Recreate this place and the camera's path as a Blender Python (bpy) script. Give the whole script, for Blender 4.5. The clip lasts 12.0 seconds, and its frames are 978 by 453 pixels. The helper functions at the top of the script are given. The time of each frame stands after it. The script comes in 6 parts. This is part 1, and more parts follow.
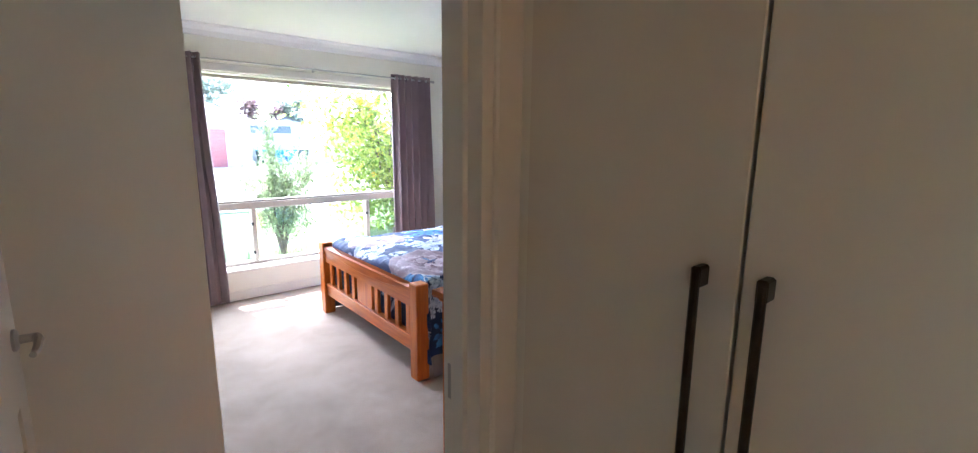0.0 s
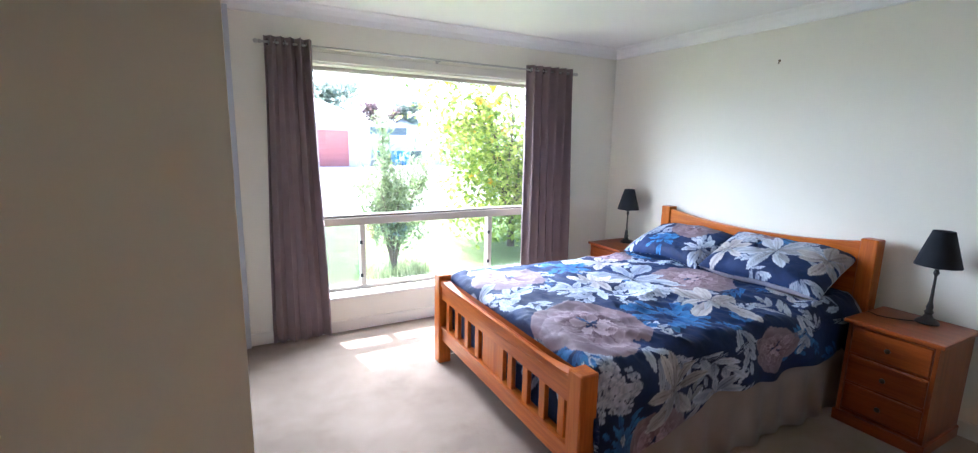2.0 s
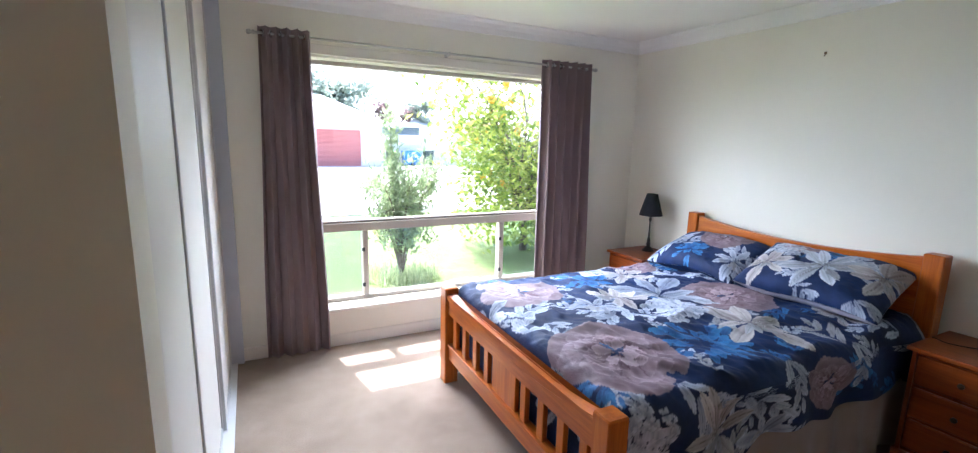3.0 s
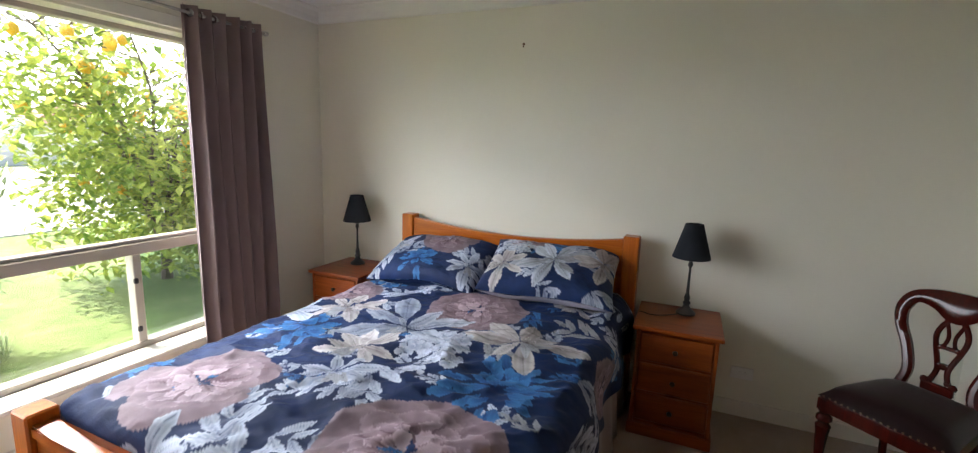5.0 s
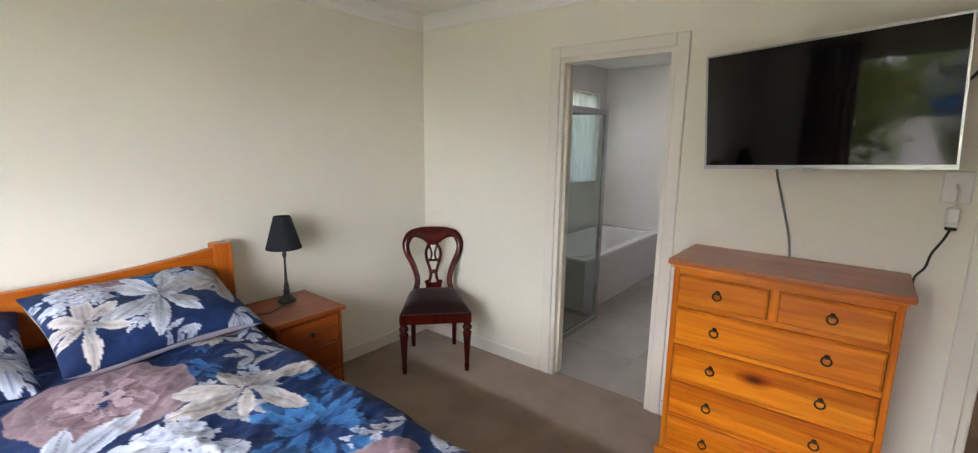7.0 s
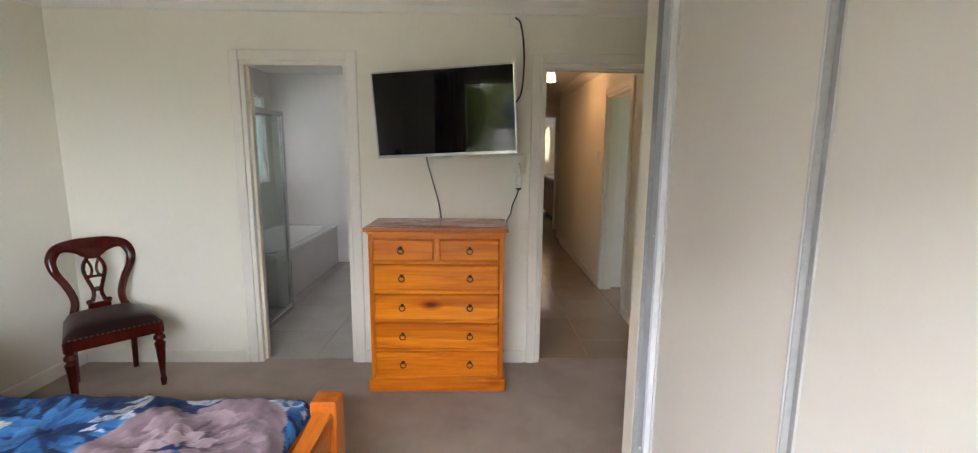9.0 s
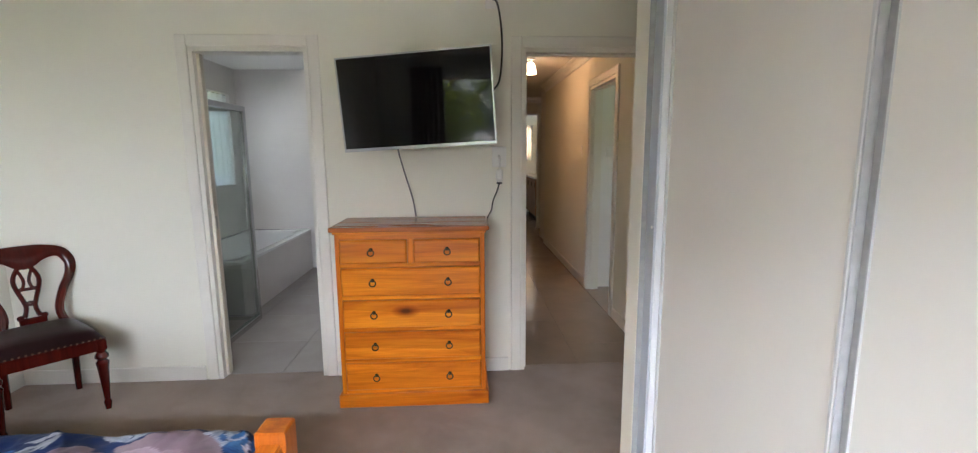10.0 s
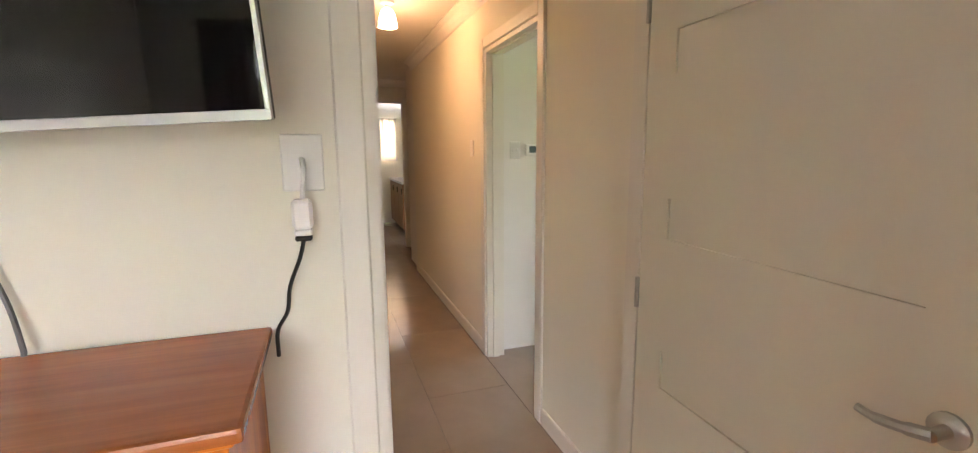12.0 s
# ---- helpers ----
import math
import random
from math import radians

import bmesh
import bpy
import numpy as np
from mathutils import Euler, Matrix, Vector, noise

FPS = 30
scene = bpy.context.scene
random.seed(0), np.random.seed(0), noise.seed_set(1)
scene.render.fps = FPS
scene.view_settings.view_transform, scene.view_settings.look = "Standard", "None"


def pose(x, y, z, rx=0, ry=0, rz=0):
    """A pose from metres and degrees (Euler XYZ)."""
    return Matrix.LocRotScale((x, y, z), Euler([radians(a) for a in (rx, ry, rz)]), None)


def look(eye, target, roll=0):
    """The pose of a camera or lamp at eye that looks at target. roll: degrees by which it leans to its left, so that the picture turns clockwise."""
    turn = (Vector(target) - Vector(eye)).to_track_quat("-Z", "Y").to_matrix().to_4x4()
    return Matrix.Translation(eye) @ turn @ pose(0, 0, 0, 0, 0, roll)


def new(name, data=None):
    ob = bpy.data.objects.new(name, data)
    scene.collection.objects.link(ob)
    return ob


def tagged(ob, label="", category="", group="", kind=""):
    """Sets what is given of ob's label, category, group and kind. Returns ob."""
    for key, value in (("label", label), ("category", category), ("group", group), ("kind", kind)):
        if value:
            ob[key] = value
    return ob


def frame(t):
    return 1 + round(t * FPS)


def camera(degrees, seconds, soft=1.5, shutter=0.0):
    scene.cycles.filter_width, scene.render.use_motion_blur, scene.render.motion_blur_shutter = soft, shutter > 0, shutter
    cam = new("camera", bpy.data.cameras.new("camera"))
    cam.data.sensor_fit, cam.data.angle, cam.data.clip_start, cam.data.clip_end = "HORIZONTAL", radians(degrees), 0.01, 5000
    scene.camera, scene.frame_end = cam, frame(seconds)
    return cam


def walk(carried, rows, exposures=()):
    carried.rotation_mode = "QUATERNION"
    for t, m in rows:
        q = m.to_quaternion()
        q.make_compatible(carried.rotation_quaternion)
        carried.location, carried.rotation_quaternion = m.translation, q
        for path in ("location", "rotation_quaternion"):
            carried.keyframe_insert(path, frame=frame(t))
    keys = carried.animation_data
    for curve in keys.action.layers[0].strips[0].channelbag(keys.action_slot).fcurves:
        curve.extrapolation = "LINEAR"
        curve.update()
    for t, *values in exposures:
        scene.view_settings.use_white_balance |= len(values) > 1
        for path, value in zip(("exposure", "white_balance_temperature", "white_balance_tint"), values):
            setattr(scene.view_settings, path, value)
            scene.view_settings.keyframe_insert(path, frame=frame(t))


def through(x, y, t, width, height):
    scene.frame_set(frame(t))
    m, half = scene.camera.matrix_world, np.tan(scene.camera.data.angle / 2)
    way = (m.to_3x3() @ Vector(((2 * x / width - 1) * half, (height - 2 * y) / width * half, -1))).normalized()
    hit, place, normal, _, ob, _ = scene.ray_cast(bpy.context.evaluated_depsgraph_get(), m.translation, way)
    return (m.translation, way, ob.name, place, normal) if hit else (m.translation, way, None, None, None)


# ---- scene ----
cam = camera(92.2, 12.0, soft=1.2)
PATH = [
    (0, (-0.551, -0.773, 1.497), (0.738, 0.713, 1.139), 0.6),
    (0.5, (-0.441, -0.531, 1.508), (0.67, 1.093, 1.15), 1.3),
    (1, (-0.374, -0.234, 1.522), (0.631, 1.459, 1.171), 1.1),
    (1.5, (-0.295, 0.059, 1.51), (0.661, 1.78, 1.162), 1.1),
    (2, (-0.226, 0.262, 1.524), (0.711, 1.993, 1.169), 1.2),
    (2.5, (-0.154, 0.405, 1.539), (0.732, 2.161, 1.18), 1.2),
    (2.7, (-0.121, 0.447, 1.536), (0.747, 2.214, 1.179), 1.3),
    (4.5, (0.037, 1.033, 1.469), (1.585, 2.255, 1.139), 2.2),
    (5, (0.274, 1.309, 1.487), (2.092, 2.074, 1.153), 1.9),
    (5.5, (0.43, 1.669, 1.523), (2.397, 1.723, 1.166), 1.9),
    (6, (0.455, 1.928, 1.547), (2.301, 1.247, 1.19), 1.5),
    (6.5, (0.424, 2.222, 1.532), (2.048, 1.105, 1.194), 1.3),
    (7, (0.44, 2.587, 1.556), (1.67, 1.052, 1.195), 0.8),
    (7.5, (0.365, 2.85, 1.51), (1.148, 1.039, 1.185), 0.9),
    (9.5, (0.426, 3.177, 1.466), (0.326, 1.205, 1.153), 0.2),
    (10, (0.384, 2.938, 1.42), (0.28, 0.965, 1.114), -0.4),
    (10.5, (0.329, 2.56, 1.437), (0.124, 0.595, 1.125), -0.4),
    (11, (0.284, 2.122, 1.425), (-0.093, 0.184, 1.111), -0.4),
    (11.5, (0.203, 1.637, 1.417), (-0.349, -0.259, 1.098), -0.5),
    (12, (0.119, 1.132, 1.422), (-0.529, -0.734, 1.107), -0.4),
]
EXPOSURES = [(0, 3.06, 5180, 14), (0.5, 3.38, 5230, 13), (1.0, 3.2, 5250, 13), (1.5, 2.95, 5250, 13), (2.5, 2.62, 5300, 14), (4.5, 1.98, 6100, 12), (5.0, 1.9, 6250, 12), (5.5, 2.38, 6300, 14), (6.0, 2.58, 6350, 14), (6.5, 2.68, 6350, 15), (7.5, 2.66, 6380, 15), (9.5, 2.68, 6080, 14), (10.5, 2.78, 5850, 14), (11.0, 2.9, 5880, 15), (11.5, 3.1, 6000, 16), (12, 3.7, 6350, 17)]
walk(cam, [(t, look(eye, target, roll)) for t, eye, target, roll in PATH], EXPOSURES)

# ---------------------------------------------------------------- world, sun, lamps
world = bpy.data.worlds.new("world")
scene.world = world
world.use_nodes = True
sky = world.node_tree.nodes.new("ShaderNodeTexSky")
sky.sky_type, sky.sun_disc = "NISHITA", False
sky.sun_elevation, sky.sun_rotation = radians(57), radians(-12)
sky.air_density, sky.dust_density = 1.0, 5.0
back = world.node_tree.nodes["Background"]
world.node_tree.links.new(sky.outputs[0], back.inputs[0])
back.inputs[1].default_value = 0.15

sun_data = bpy.data.lights.new("sun", "SUN")
sun_data.energy, sun_data.angle, sun_data.color = 3.6, radians(0.6), (1.0, 0.95, 0.86)
sun = new("sun", sun_data)
sun.matrix_world = look((-1.6, 8.0, 10.6), (0.2, 0.6, 0))


def lamp_point(name, place, watts, colour, radius=0.05):
    data = bpy.data.lights.new(name, "POINT")
    data.energy, data.color, data.shadow_soft_size = watts, colour, radius
    ob = new(name, data)
    ob.location = place
    return ob


lamp_point("hall_bulb", (-0.35, -2.297, 2.21), 0.98, (1.0, 0.48, 0.18), 0.05)

# added area lamp, unseen above the main window's head, boosting its sky light
sky_data = bpy.data.lights.new("window_sky_fill", "AREA")
sky_data.shape, sky_data.size, sky_data.size_y, sky_data.energy, sky_data.color = "RECTANGLE", 2.3, 0.18, 56, (0.94, 0.98, 1.0)
sky_data.spread = radians(130)
skylight = new("window_sky_fill", sky_data)
skylight.matrix_world = look((1.265, 4.30, 2.16), (1.265, 0.3, 0.85))
# added area lamp at the ensuite window, lifting the daylight in that room
bath_data = bpy.data.lights.new("ensuite_window_fill", "AREA")
bath_data.shape, bath_data.size, bath_data.size_y, bath_data.energy, bath_data.color = "RECTANGLE", 0.55, 0.09, 2.6, (1.0, 0.975, 0.95)
bath_light = new("ensuite_window_fill", bath_data)
bath_light.matrix_world = look((3.17, -2.05, 2.015), (2.2, -1.75, 1.2))
# unseen area lamp added in the side room to brighten it and the hall
side_data = bpy.data.lights.new("side_room_fill", "AREA")
side_data.shape, side_data.size, side_data.size_y, side_data.energy, side_data.color = "RECTANGLE", 1.7, 1.4, 0.25, (1.0, 0.96, 0.90)
side_light = new("side_room_fill", side_data)
# warm area lamp added at the laundry window to tint the laundry orange
laundry_data = bpy.data.lights.new("laundry_warm_fill", "AREA")
laundry_data.shape, laundry_data.size, laundry_data.size_y, laundry_data.energy, laundry_data.color = "RECTANGLE", 0.28, 0.7, 1.2, (1.0, 0.64, 0.34)
laundry_light = new("laundry_warm_fill", laundry_data)
laundry_light.matrix_world = look((-1.11, -8.50, 1.68), (-1.11, -6.0, 1.4))
side_light.matrix_world = look((-4.08, -1.7, 1.35), (-2.0, -1.7, 1.3))


# ---------------------------------------------------------------- materials
def nodes_of(name):
    m = bpy.data.materials.new(name)
    m.use_nodes = True
    nt = m.node_tree
    return m, nt, nt.nodes["Principled BSDF"]


def node(nt, kind, **inputs):
    n = nt.nodes.new(kind)
    for k, v in inputs.items():
        n.inputs[k.replace("_", " ")].default_value = v
    return n


def ramp(nt, fac, stops):
    r = nt.nodes.new("ShaderNodeValToRGB")
    while len(r.color_ramp.elements) < len(stops):
        r.color_ramp.elements.new(0.5)
    for e, (p, c) in zip(r.color_ramp.elements, stops):
        e.position, e.color = p, (*c, 1)
    nt.links.new(fac, r.inputs[0])
    return r.outputs[0]


def coords(nt, scale=(1, 1, 1), kind="Object"):
    tc = nt.nodes.new("ShaderNodeTexCoord")
    mp = nt.nodes.new("ShaderNodeMapping")
    mp.inputs["Scale"].default_value = scale
    nt.links.new(tc.outputs[kind], mp.inputs[0])
    return mp.outputs[0]


def noise_tex(nt, vec, scale, detail=4.0, rough=0.55):
    n = node(nt, "ShaderNodeTexNoise", Scale=scale, Detail=detail, Roughness=rough)
    nt.links.new(vec, n.inputs["Vector"])
    return n.outputs[0]


def bump(nt, b, height, strength, distance):
    n = node(nt, "ShaderNodeBump", Strength=strength, Distance=distance)
    nt.links.new(height, n.inputs["Height"])
    nt.links.new(n.outputs[0], b.inputs["Normal"])


def mottled(name, c1, c2, scale=3.0, rough=0.6, fine=120.0, relief=0.15, depth=0.002, metal=0.0, coat=0.0):
    m, nt, b = nodes_of(name)
    v = coords(nt)
    big = noise_tex(nt, v, scale, 5)
    nt.links.new(ramp(nt, big, [(0.3, c1), (0.7, c2)]), b.inputs["Base Color"])
    small = noise_tex(nt, v, fine, 3)
    bump(nt, b, small, relief, depth)
    b.inputs["Roughness"].default_value, b.inputs["Metallic"].default_value = rough, metal
    b.inputs["Coat Weight"].default_value = coat
    return m


def wood(name, dark, mid, light, axis, rough=0.3, grain=1.0, knots=True):
    """Lacquered timber with its grain along one axis."""
    m, nt, b = nodes_of(name)
    sc = [14 * grain] * 3
    sc[axis] = 0.9 * grain
    info = nt.nodes.new("ShaderNodeObjectInfo")
    v0 = coords(nt, sc)
    add = nt.nodes.new("ShaderNodeVectorMath")
    add.operation = "ADD"
    mul = nt.nodes.new("ShaderNodeMath")
    mul.operation = "MULTIPLY"
    mul.inputs[1].default_value = 37.0
    nt.links.new(info.outputs["Random"], mul.inputs[0])
    nt.links.new(v0, add.inputs[0])
    nt.links.new(mul.outputs[0], add.inputs[1])
    v = add.outputs[0]
    n = node(nt, "ShaderNodeTexNoise", Scale=1.1, Detail=7.0, Roughness=0.6, Distortion=0.9)
    nt.links.new(v, n.inputs["Vector"])
    col = ramp(nt, n.outputs[0], [(0.28, dark), (0.5, mid), (0.72, light)])
    fine = node(nt, "ShaderNodeTexNoise", Scale=7.0, Detail=4.0)
    nt.links.new(v, fine.inputs["Vector"])
    mix = nt.nodes.new("ShaderNodeMixRGB")
    mix.blend_type = "MULTIPLY"
    mix.inputs[0].default_value = 0.24 if knots else 0.32
    nt.links.new(col, mix.inputs[1])
    nt.links.new(ramp(nt, fine.outputs[0], [(0.35, (0.5, 0.42, 0.36)), (0.6, (1, 1, 1))]), mix.inputs[2])
    out = mix.outputs[0]
    if knots:
        # boards glued edge to edge, each of its own tone
        band = node(nt, "ShaderNodeTexVoronoi", Scale=1.0, Randomness=0.8)
        bs = [10.0] * 3
        bs[axis] = 0.7
        bv = coords(nt, bs)
        badd = nt.nodes.new("ShaderNodeVectorMath")
        badd.operation = "ADD"
        nt.links.new(bv, badd.inputs[0])
        nt.links.new(mul.outputs[0], badd.inputs[1])
        nt.links.new(badd.outputs[0], band.inputs["Vector"])
        tone = nt.nodes.new("ShaderNodeSeparateColor")
        nt.links.new(band.outputs["Color"], tone.inputs[0])
        mb = nt.nodes.new("ShaderNodeMixRGB")
        mb.blend_type = "MULTIPLY"
        mb.inputs[0].default_value = 1.0
        nt.links.new(out, mb.inputs[1])
        nt.links.new(ramp(nt, tone.outputs[0], [(0.0, (0.74, 0.62, 0.55)), (1.0, (1.12, 1.12, 1.1))]), mb.inputs[2])
        out = mb.outputs[0]
        ks = [4.2] * 3
        ks[axis] = 2.0
        vv = coords(nt, ks)
        add2 = nt.nodes.new("ShaderNodeVectorMath")
        add2.operation = "ADD"
        nt.links.new(vv, add2.inputs[0])
        nt.links.new(mul.outputs[0], add2.inputs[1])
        vo = node(nt, "ShaderNodeTexVoronoi", Scale=1.0, Randomness=1.0)
        nt.links.new(add2.outputs[0], vo.inputs["Vector"])
        mk = nt.nodes.new("ShaderNodeMixRGB")
        mk.blend_type = "MULTIPLY"
        mk.inputs[0].default_value = 1.0
        nt.links.new(out, mk.inputs[1])
        nt.links.new(ramp(nt, vo.outputs["Distance"], [(0.045, (0.16, 0.08, 0.05)), (0.10, (0.62, 0.45, 0.36)), (0.17, (1, 1, 1))]), mk.inputs[2])
        out = mk.outputs[0]
    nt.links.new(out, b.inputs["Base Color"])
    b.inputs["Roughness"].default_value = rough
    b.inputs["Coat Weight"].default_value, b.inputs["Coat Roughness"].default_value = 0.22, 0.2
    b.inputs["Specular IOR Level"].default_value = 0.25
    bump(nt, b, fine.outputs[0], 0.12, 0.001)
    return m


def plain(name, c, rough=0.5, metal=0.0, coat=0.0):
    m, nt, b = nodes_of(name)
    b.inputs["Base Color"].default_value = (*c, 1)
    b.inputs["Roughness"].default_value, b.inputs["Metallic"].default_value = rough, metal
    b.inputs["Coat Weight"].default_value = coat
    return m


def glass(name, tint=(1, 1, 1), rough=0.0, clear=0.9):
    m, nt, b = nodes_of(name)
    tr = node(nt, "ShaderNodeBsdfTransparent", Color=(*tint, 1))
    gl = node(nt, "ShaderNodeBsdfGlossy", Roughness=rough)
    mx = nt.nodes.new("ShaderNodeMixShader")
    lw = node(nt, "ShaderNodeLayerWeight", Blend=0.5)
    pw = nt.nodes.new("ShaderNodeMath")
    pw.operation, pw.inputs[1].default_value = "POWER", 5.0
    nt.links.new(lw.outputs["Facing"], pw.inputs[0])
    ad = nt.nodes.new("ShaderNodeMath")
    ad.operation, ad.inputs[1].default_value, ad.inputs[2].default_value = "MULTIPLY_ADD", 0.55, 0.04
    nt.links.new(pw.outputs[0], ad.inputs[0])
    nt.links.new(ad.outputs[0], mx.inputs[0])
    nt.links.new(tr.outputs[0], mx.inputs[1])
    nt.links.new(gl.outputs[0], mx.inputs[2])
    nt.links.new(mx.outputs[0], nt.nodes["Material Output"].inputs[0])
    return m


def cloth(name, c1, c2, weave=900.0, rough=0.85, through=0.0, relief=0.25):
    m, nt, b = nodes_of(name)
    v = coords(nt)
    nt.links.new(ramp(nt, noise_tex(nt, v, 6.0, 4), [(0.3, c1), (0.7, c2)]), b.inputs["Base Color"])
    bump(nt, b, noise_tex(nt, v, weave, 2), relief, 0.001)
    b.inputs["Roughness"].default_value = rough
    b.inputs["Sheen Weight"].default_value = 0.2
    if through:
        t = nt.nodes.new("ShaderNodeBsdfTranslucent")
        t.inputs[0].default_value = (*c2, 1)
        mx = nt.nodes.new("ShaderNodeMixShader")
        mx.inputs[0].default_value = through
        nt.links.new(b.outputs[0], mx.inputs[1])
        nt.links.new(t.outputs[0], mx.inputs[2])
        nt.links.new(mx.outputs[0], nt.nodes["Material Output"].inputs[0])
    return m


def glow(name, c, strength):
    m, nt, b = nodes_of(name)
    b.inputs["Base Color"].default_value = (0.9, 0.85, 0.75, 1)
    b.inputs["Emission Color"].default_value = (*c, 1)
    b.inputs["Emission Strength"].default_value = strength
    return m


WALL = mottled("wall_paint", (0.785, 0.759, 0.658), (0.81, 0.784, 0.688), 1.3, 0.75, 260, 0.08, 0.001)
WALL_WHITE = mottled("pale_wall_paint", (0.76, 0.735, 0.70), (0.80, 0.775, 0.74), 1.3, 0.7, 260, 0.06, 0.001)
CEILING = mottled("ceiling_paint", (0.80, 0.79, 0.76), (0.83, 0.82, 0.79), 1.0, 0.85, 200, 0.05, 0.001)
TRIM = mottled("gloss_trim_paint", (0.74, 0.71, 0.64), (0.78, 0.75, 0.68), 4.0, 0.35, 90, 0.03, 0.001)
DOOR_PAINT = mottled("door_paint", (0.66, 0.61, 0.50), (0.69, 0.64, 0.53), 2.0, 0.4, 150, 0.05, 0.001)
CUPBOARD = mottled("cupboard_melamine", (0.70, 0.65, 0.55), (0.73, 0.68, 0.58), 2.0, 0.45, 300, 0.03, 0.001)
VINYL = mottled("wardrobe_vinyl", (0.68, 0.65, 0.60), (0.72, 0.69, 0.64), 1.2, 0.55, 350, 0.05, 0.001)
WHITE_METAL = mottled("white_powder_coat", (0.72, 0.73, 0.75), (0.76, 0.77, 0.79), 5.0, 0.35, 200, 0.02, 0.001)
CHANNEL = mottled("blue_grey_channel", (0.44, 0.47, 0.52), (0.49, 0.52, 0.57), 5.0, 0.35, 200, 0.02, 0.001)
STILE = mottled("off_white_stile", (0.53, 0.53, 0.53), (0.58, 0.58, 0.58), 5.0, 0.5, 200, 0.02, 0.001)
CHROME = plain("chrome", (0.62, 0.64, 0.66), 0.18, 1.0)
STEEL = mottled("satin_steel", (0.42, 0.41, 0.39), (0.50, 0.49, 0.46), 9.0, 0.3, 300, 0.05, 0.001, metal=1.0)
ALU = mottled("beige_aluminium", (0.42, 0.38, 0.32), (0.46, 0.42, 0.36), 6.0, 0.4, 200, 0.04, 0.001)
DARK = plain("black_rubber", (0.015, 0.015, 0.016), 0.6)
BRONZE = mottled("dark_bronze", (0.030, 0.022, 0.016), (0.06, 0.045, 0.03), 40.0, 0.35, 300, 0.2, 0.001, metal=0.7)
PINE_X = wood("honey_pine_x", (0.44, 0.095, 0.004), (0.68, 0.195, 0.008), (0.82, 0.295, 0.016), 0)
PINE_Y = wood("honey_pine_y", (0.44, 0.095, 0.004), (0.68, 0.195, 0.008), (0.82, 0.295, 0.016), 1)
PINE_Z = wood("honey_pine_z", (0.44, 0.095, 0.004), (0.68, 0.195, 0.008), (0.82, 0.295, 0.016), 2)
BED_X = wood("amber_timber_x", (0.34, 0.070, 0.005), (0.46, 0.115, 0.009), (0.54, 0.16, 0.017), 0, 0.28, 1.3, False)
BED_Y = wood("amber_timber_y", (0.34, 0.070, 0.005), (0.46, 0.115, 0.009), (0.54, 0.16, 0.017), 1, 0.28, 1.3, False)
BED_Z = wood("amber_timber_z", (0.34, 0.070, 0.005), (0.46, 0.115, 0.009), (0.54, 0.16, 0.017), 2, 0.28, 1.3, False)
TOP_WOOD = wood("red_brown_lacquer", (0.33, 0.080, 0.017), (0.41, 0.115, 0.026), (0.47, 0.148, 0.036), 0, 0.27, 1.0, False)
NS_Y = wood("russet_timber_y", (0.16, 0.030, 0.004), (0.24, 0.050, 0.007), (0.30, 0.072, 0.011), 1, 0.32, 1.2, False)
NS_Z = wood("russet_timber_z", (0.16, 0.030, 0.004), (0.24, 0.050, 0.007), (0.30, 0.072, 0.011), 2, 0.32, 1.2, False)
MAHOGANY = wood("polished_mahogany", (0.028, 0.0028, 0.002), (0.056, 0.0050, 0.0032), (0.088, 0.0085, 0.005), 2, 0.14, 1.6, False)
LEATHER = mottled("oxblood_leather", (0.011, 0.0036, 0.004), (0.019, 0.006, 0.007), 12.0, 0.3, 240, 0.35, 0.002)
LEATHER.node_tree.nodes["Principled BSDF"].inputs["Specular IOR Level"].default_value = 0.16
NAIL = plain("nailhead", (0.13, 0.085, 0.05), 0.3, 0.9)
SHADE = cloth("black_shade_cloth", (0.012, 0.014, 0.019), (0.020, 0.022, 0.028), 700, 0.8)
SHADE.node_tree.nodes["Principled BSDF"].inputs["Sheen Weight"].default_value = 0.0
SHADE.node_tree.nodes["Principled BSDF"].inputs["Specular IOR Level"].default_value = 0.2
LAMP_BLACK = mottled("lamp_black_iron", (0.010, 0.010, 0.010), (0.02, 0.019, 0.018), 30.0, 0.4, 200, 0.2, 0.001)
# Grey for strips that stand in for shade beside the wardrobe doors.
SHADOW_GREY = mottled("shadow_grey_strip", (0.27, 0.27, 0.27), (0.34, 0.34, 0.34), 30.0, 0.9, 400, 0.3, 0.001)
# Lighter grey that shades the trailing edges of the wardrobe doors.
EDGE_SHADOW = mottled("pale_edge_shadow", (0.40, 0.40, 0.41), (0.47, 0.47, 0.48), 30.0, 0.9, 400, 0.3, 0.001)
# Pine darkened to put shadow into the gaps round the chest drawers.
GAP_SHADOW = wood("drawer_gap_shadow", (0.10, 0.018, 0.002), (0.14, 0.028, 0.003), (0.18, 0.040, 0.004), 0, 0.6, 1.0, False)
CURTAIN = cloth("taupe_curtain_cloth", (0.215, 0.155, 0.157), (0.25, 0.182, 0.182), 500, 0.8, 0.16, 0.08)
LACE = cloth("white_lace", (0.66, 0.69, 0.72), (0.80, 0.82, 0.84), 60, 0.9, 0.16, 0.9)
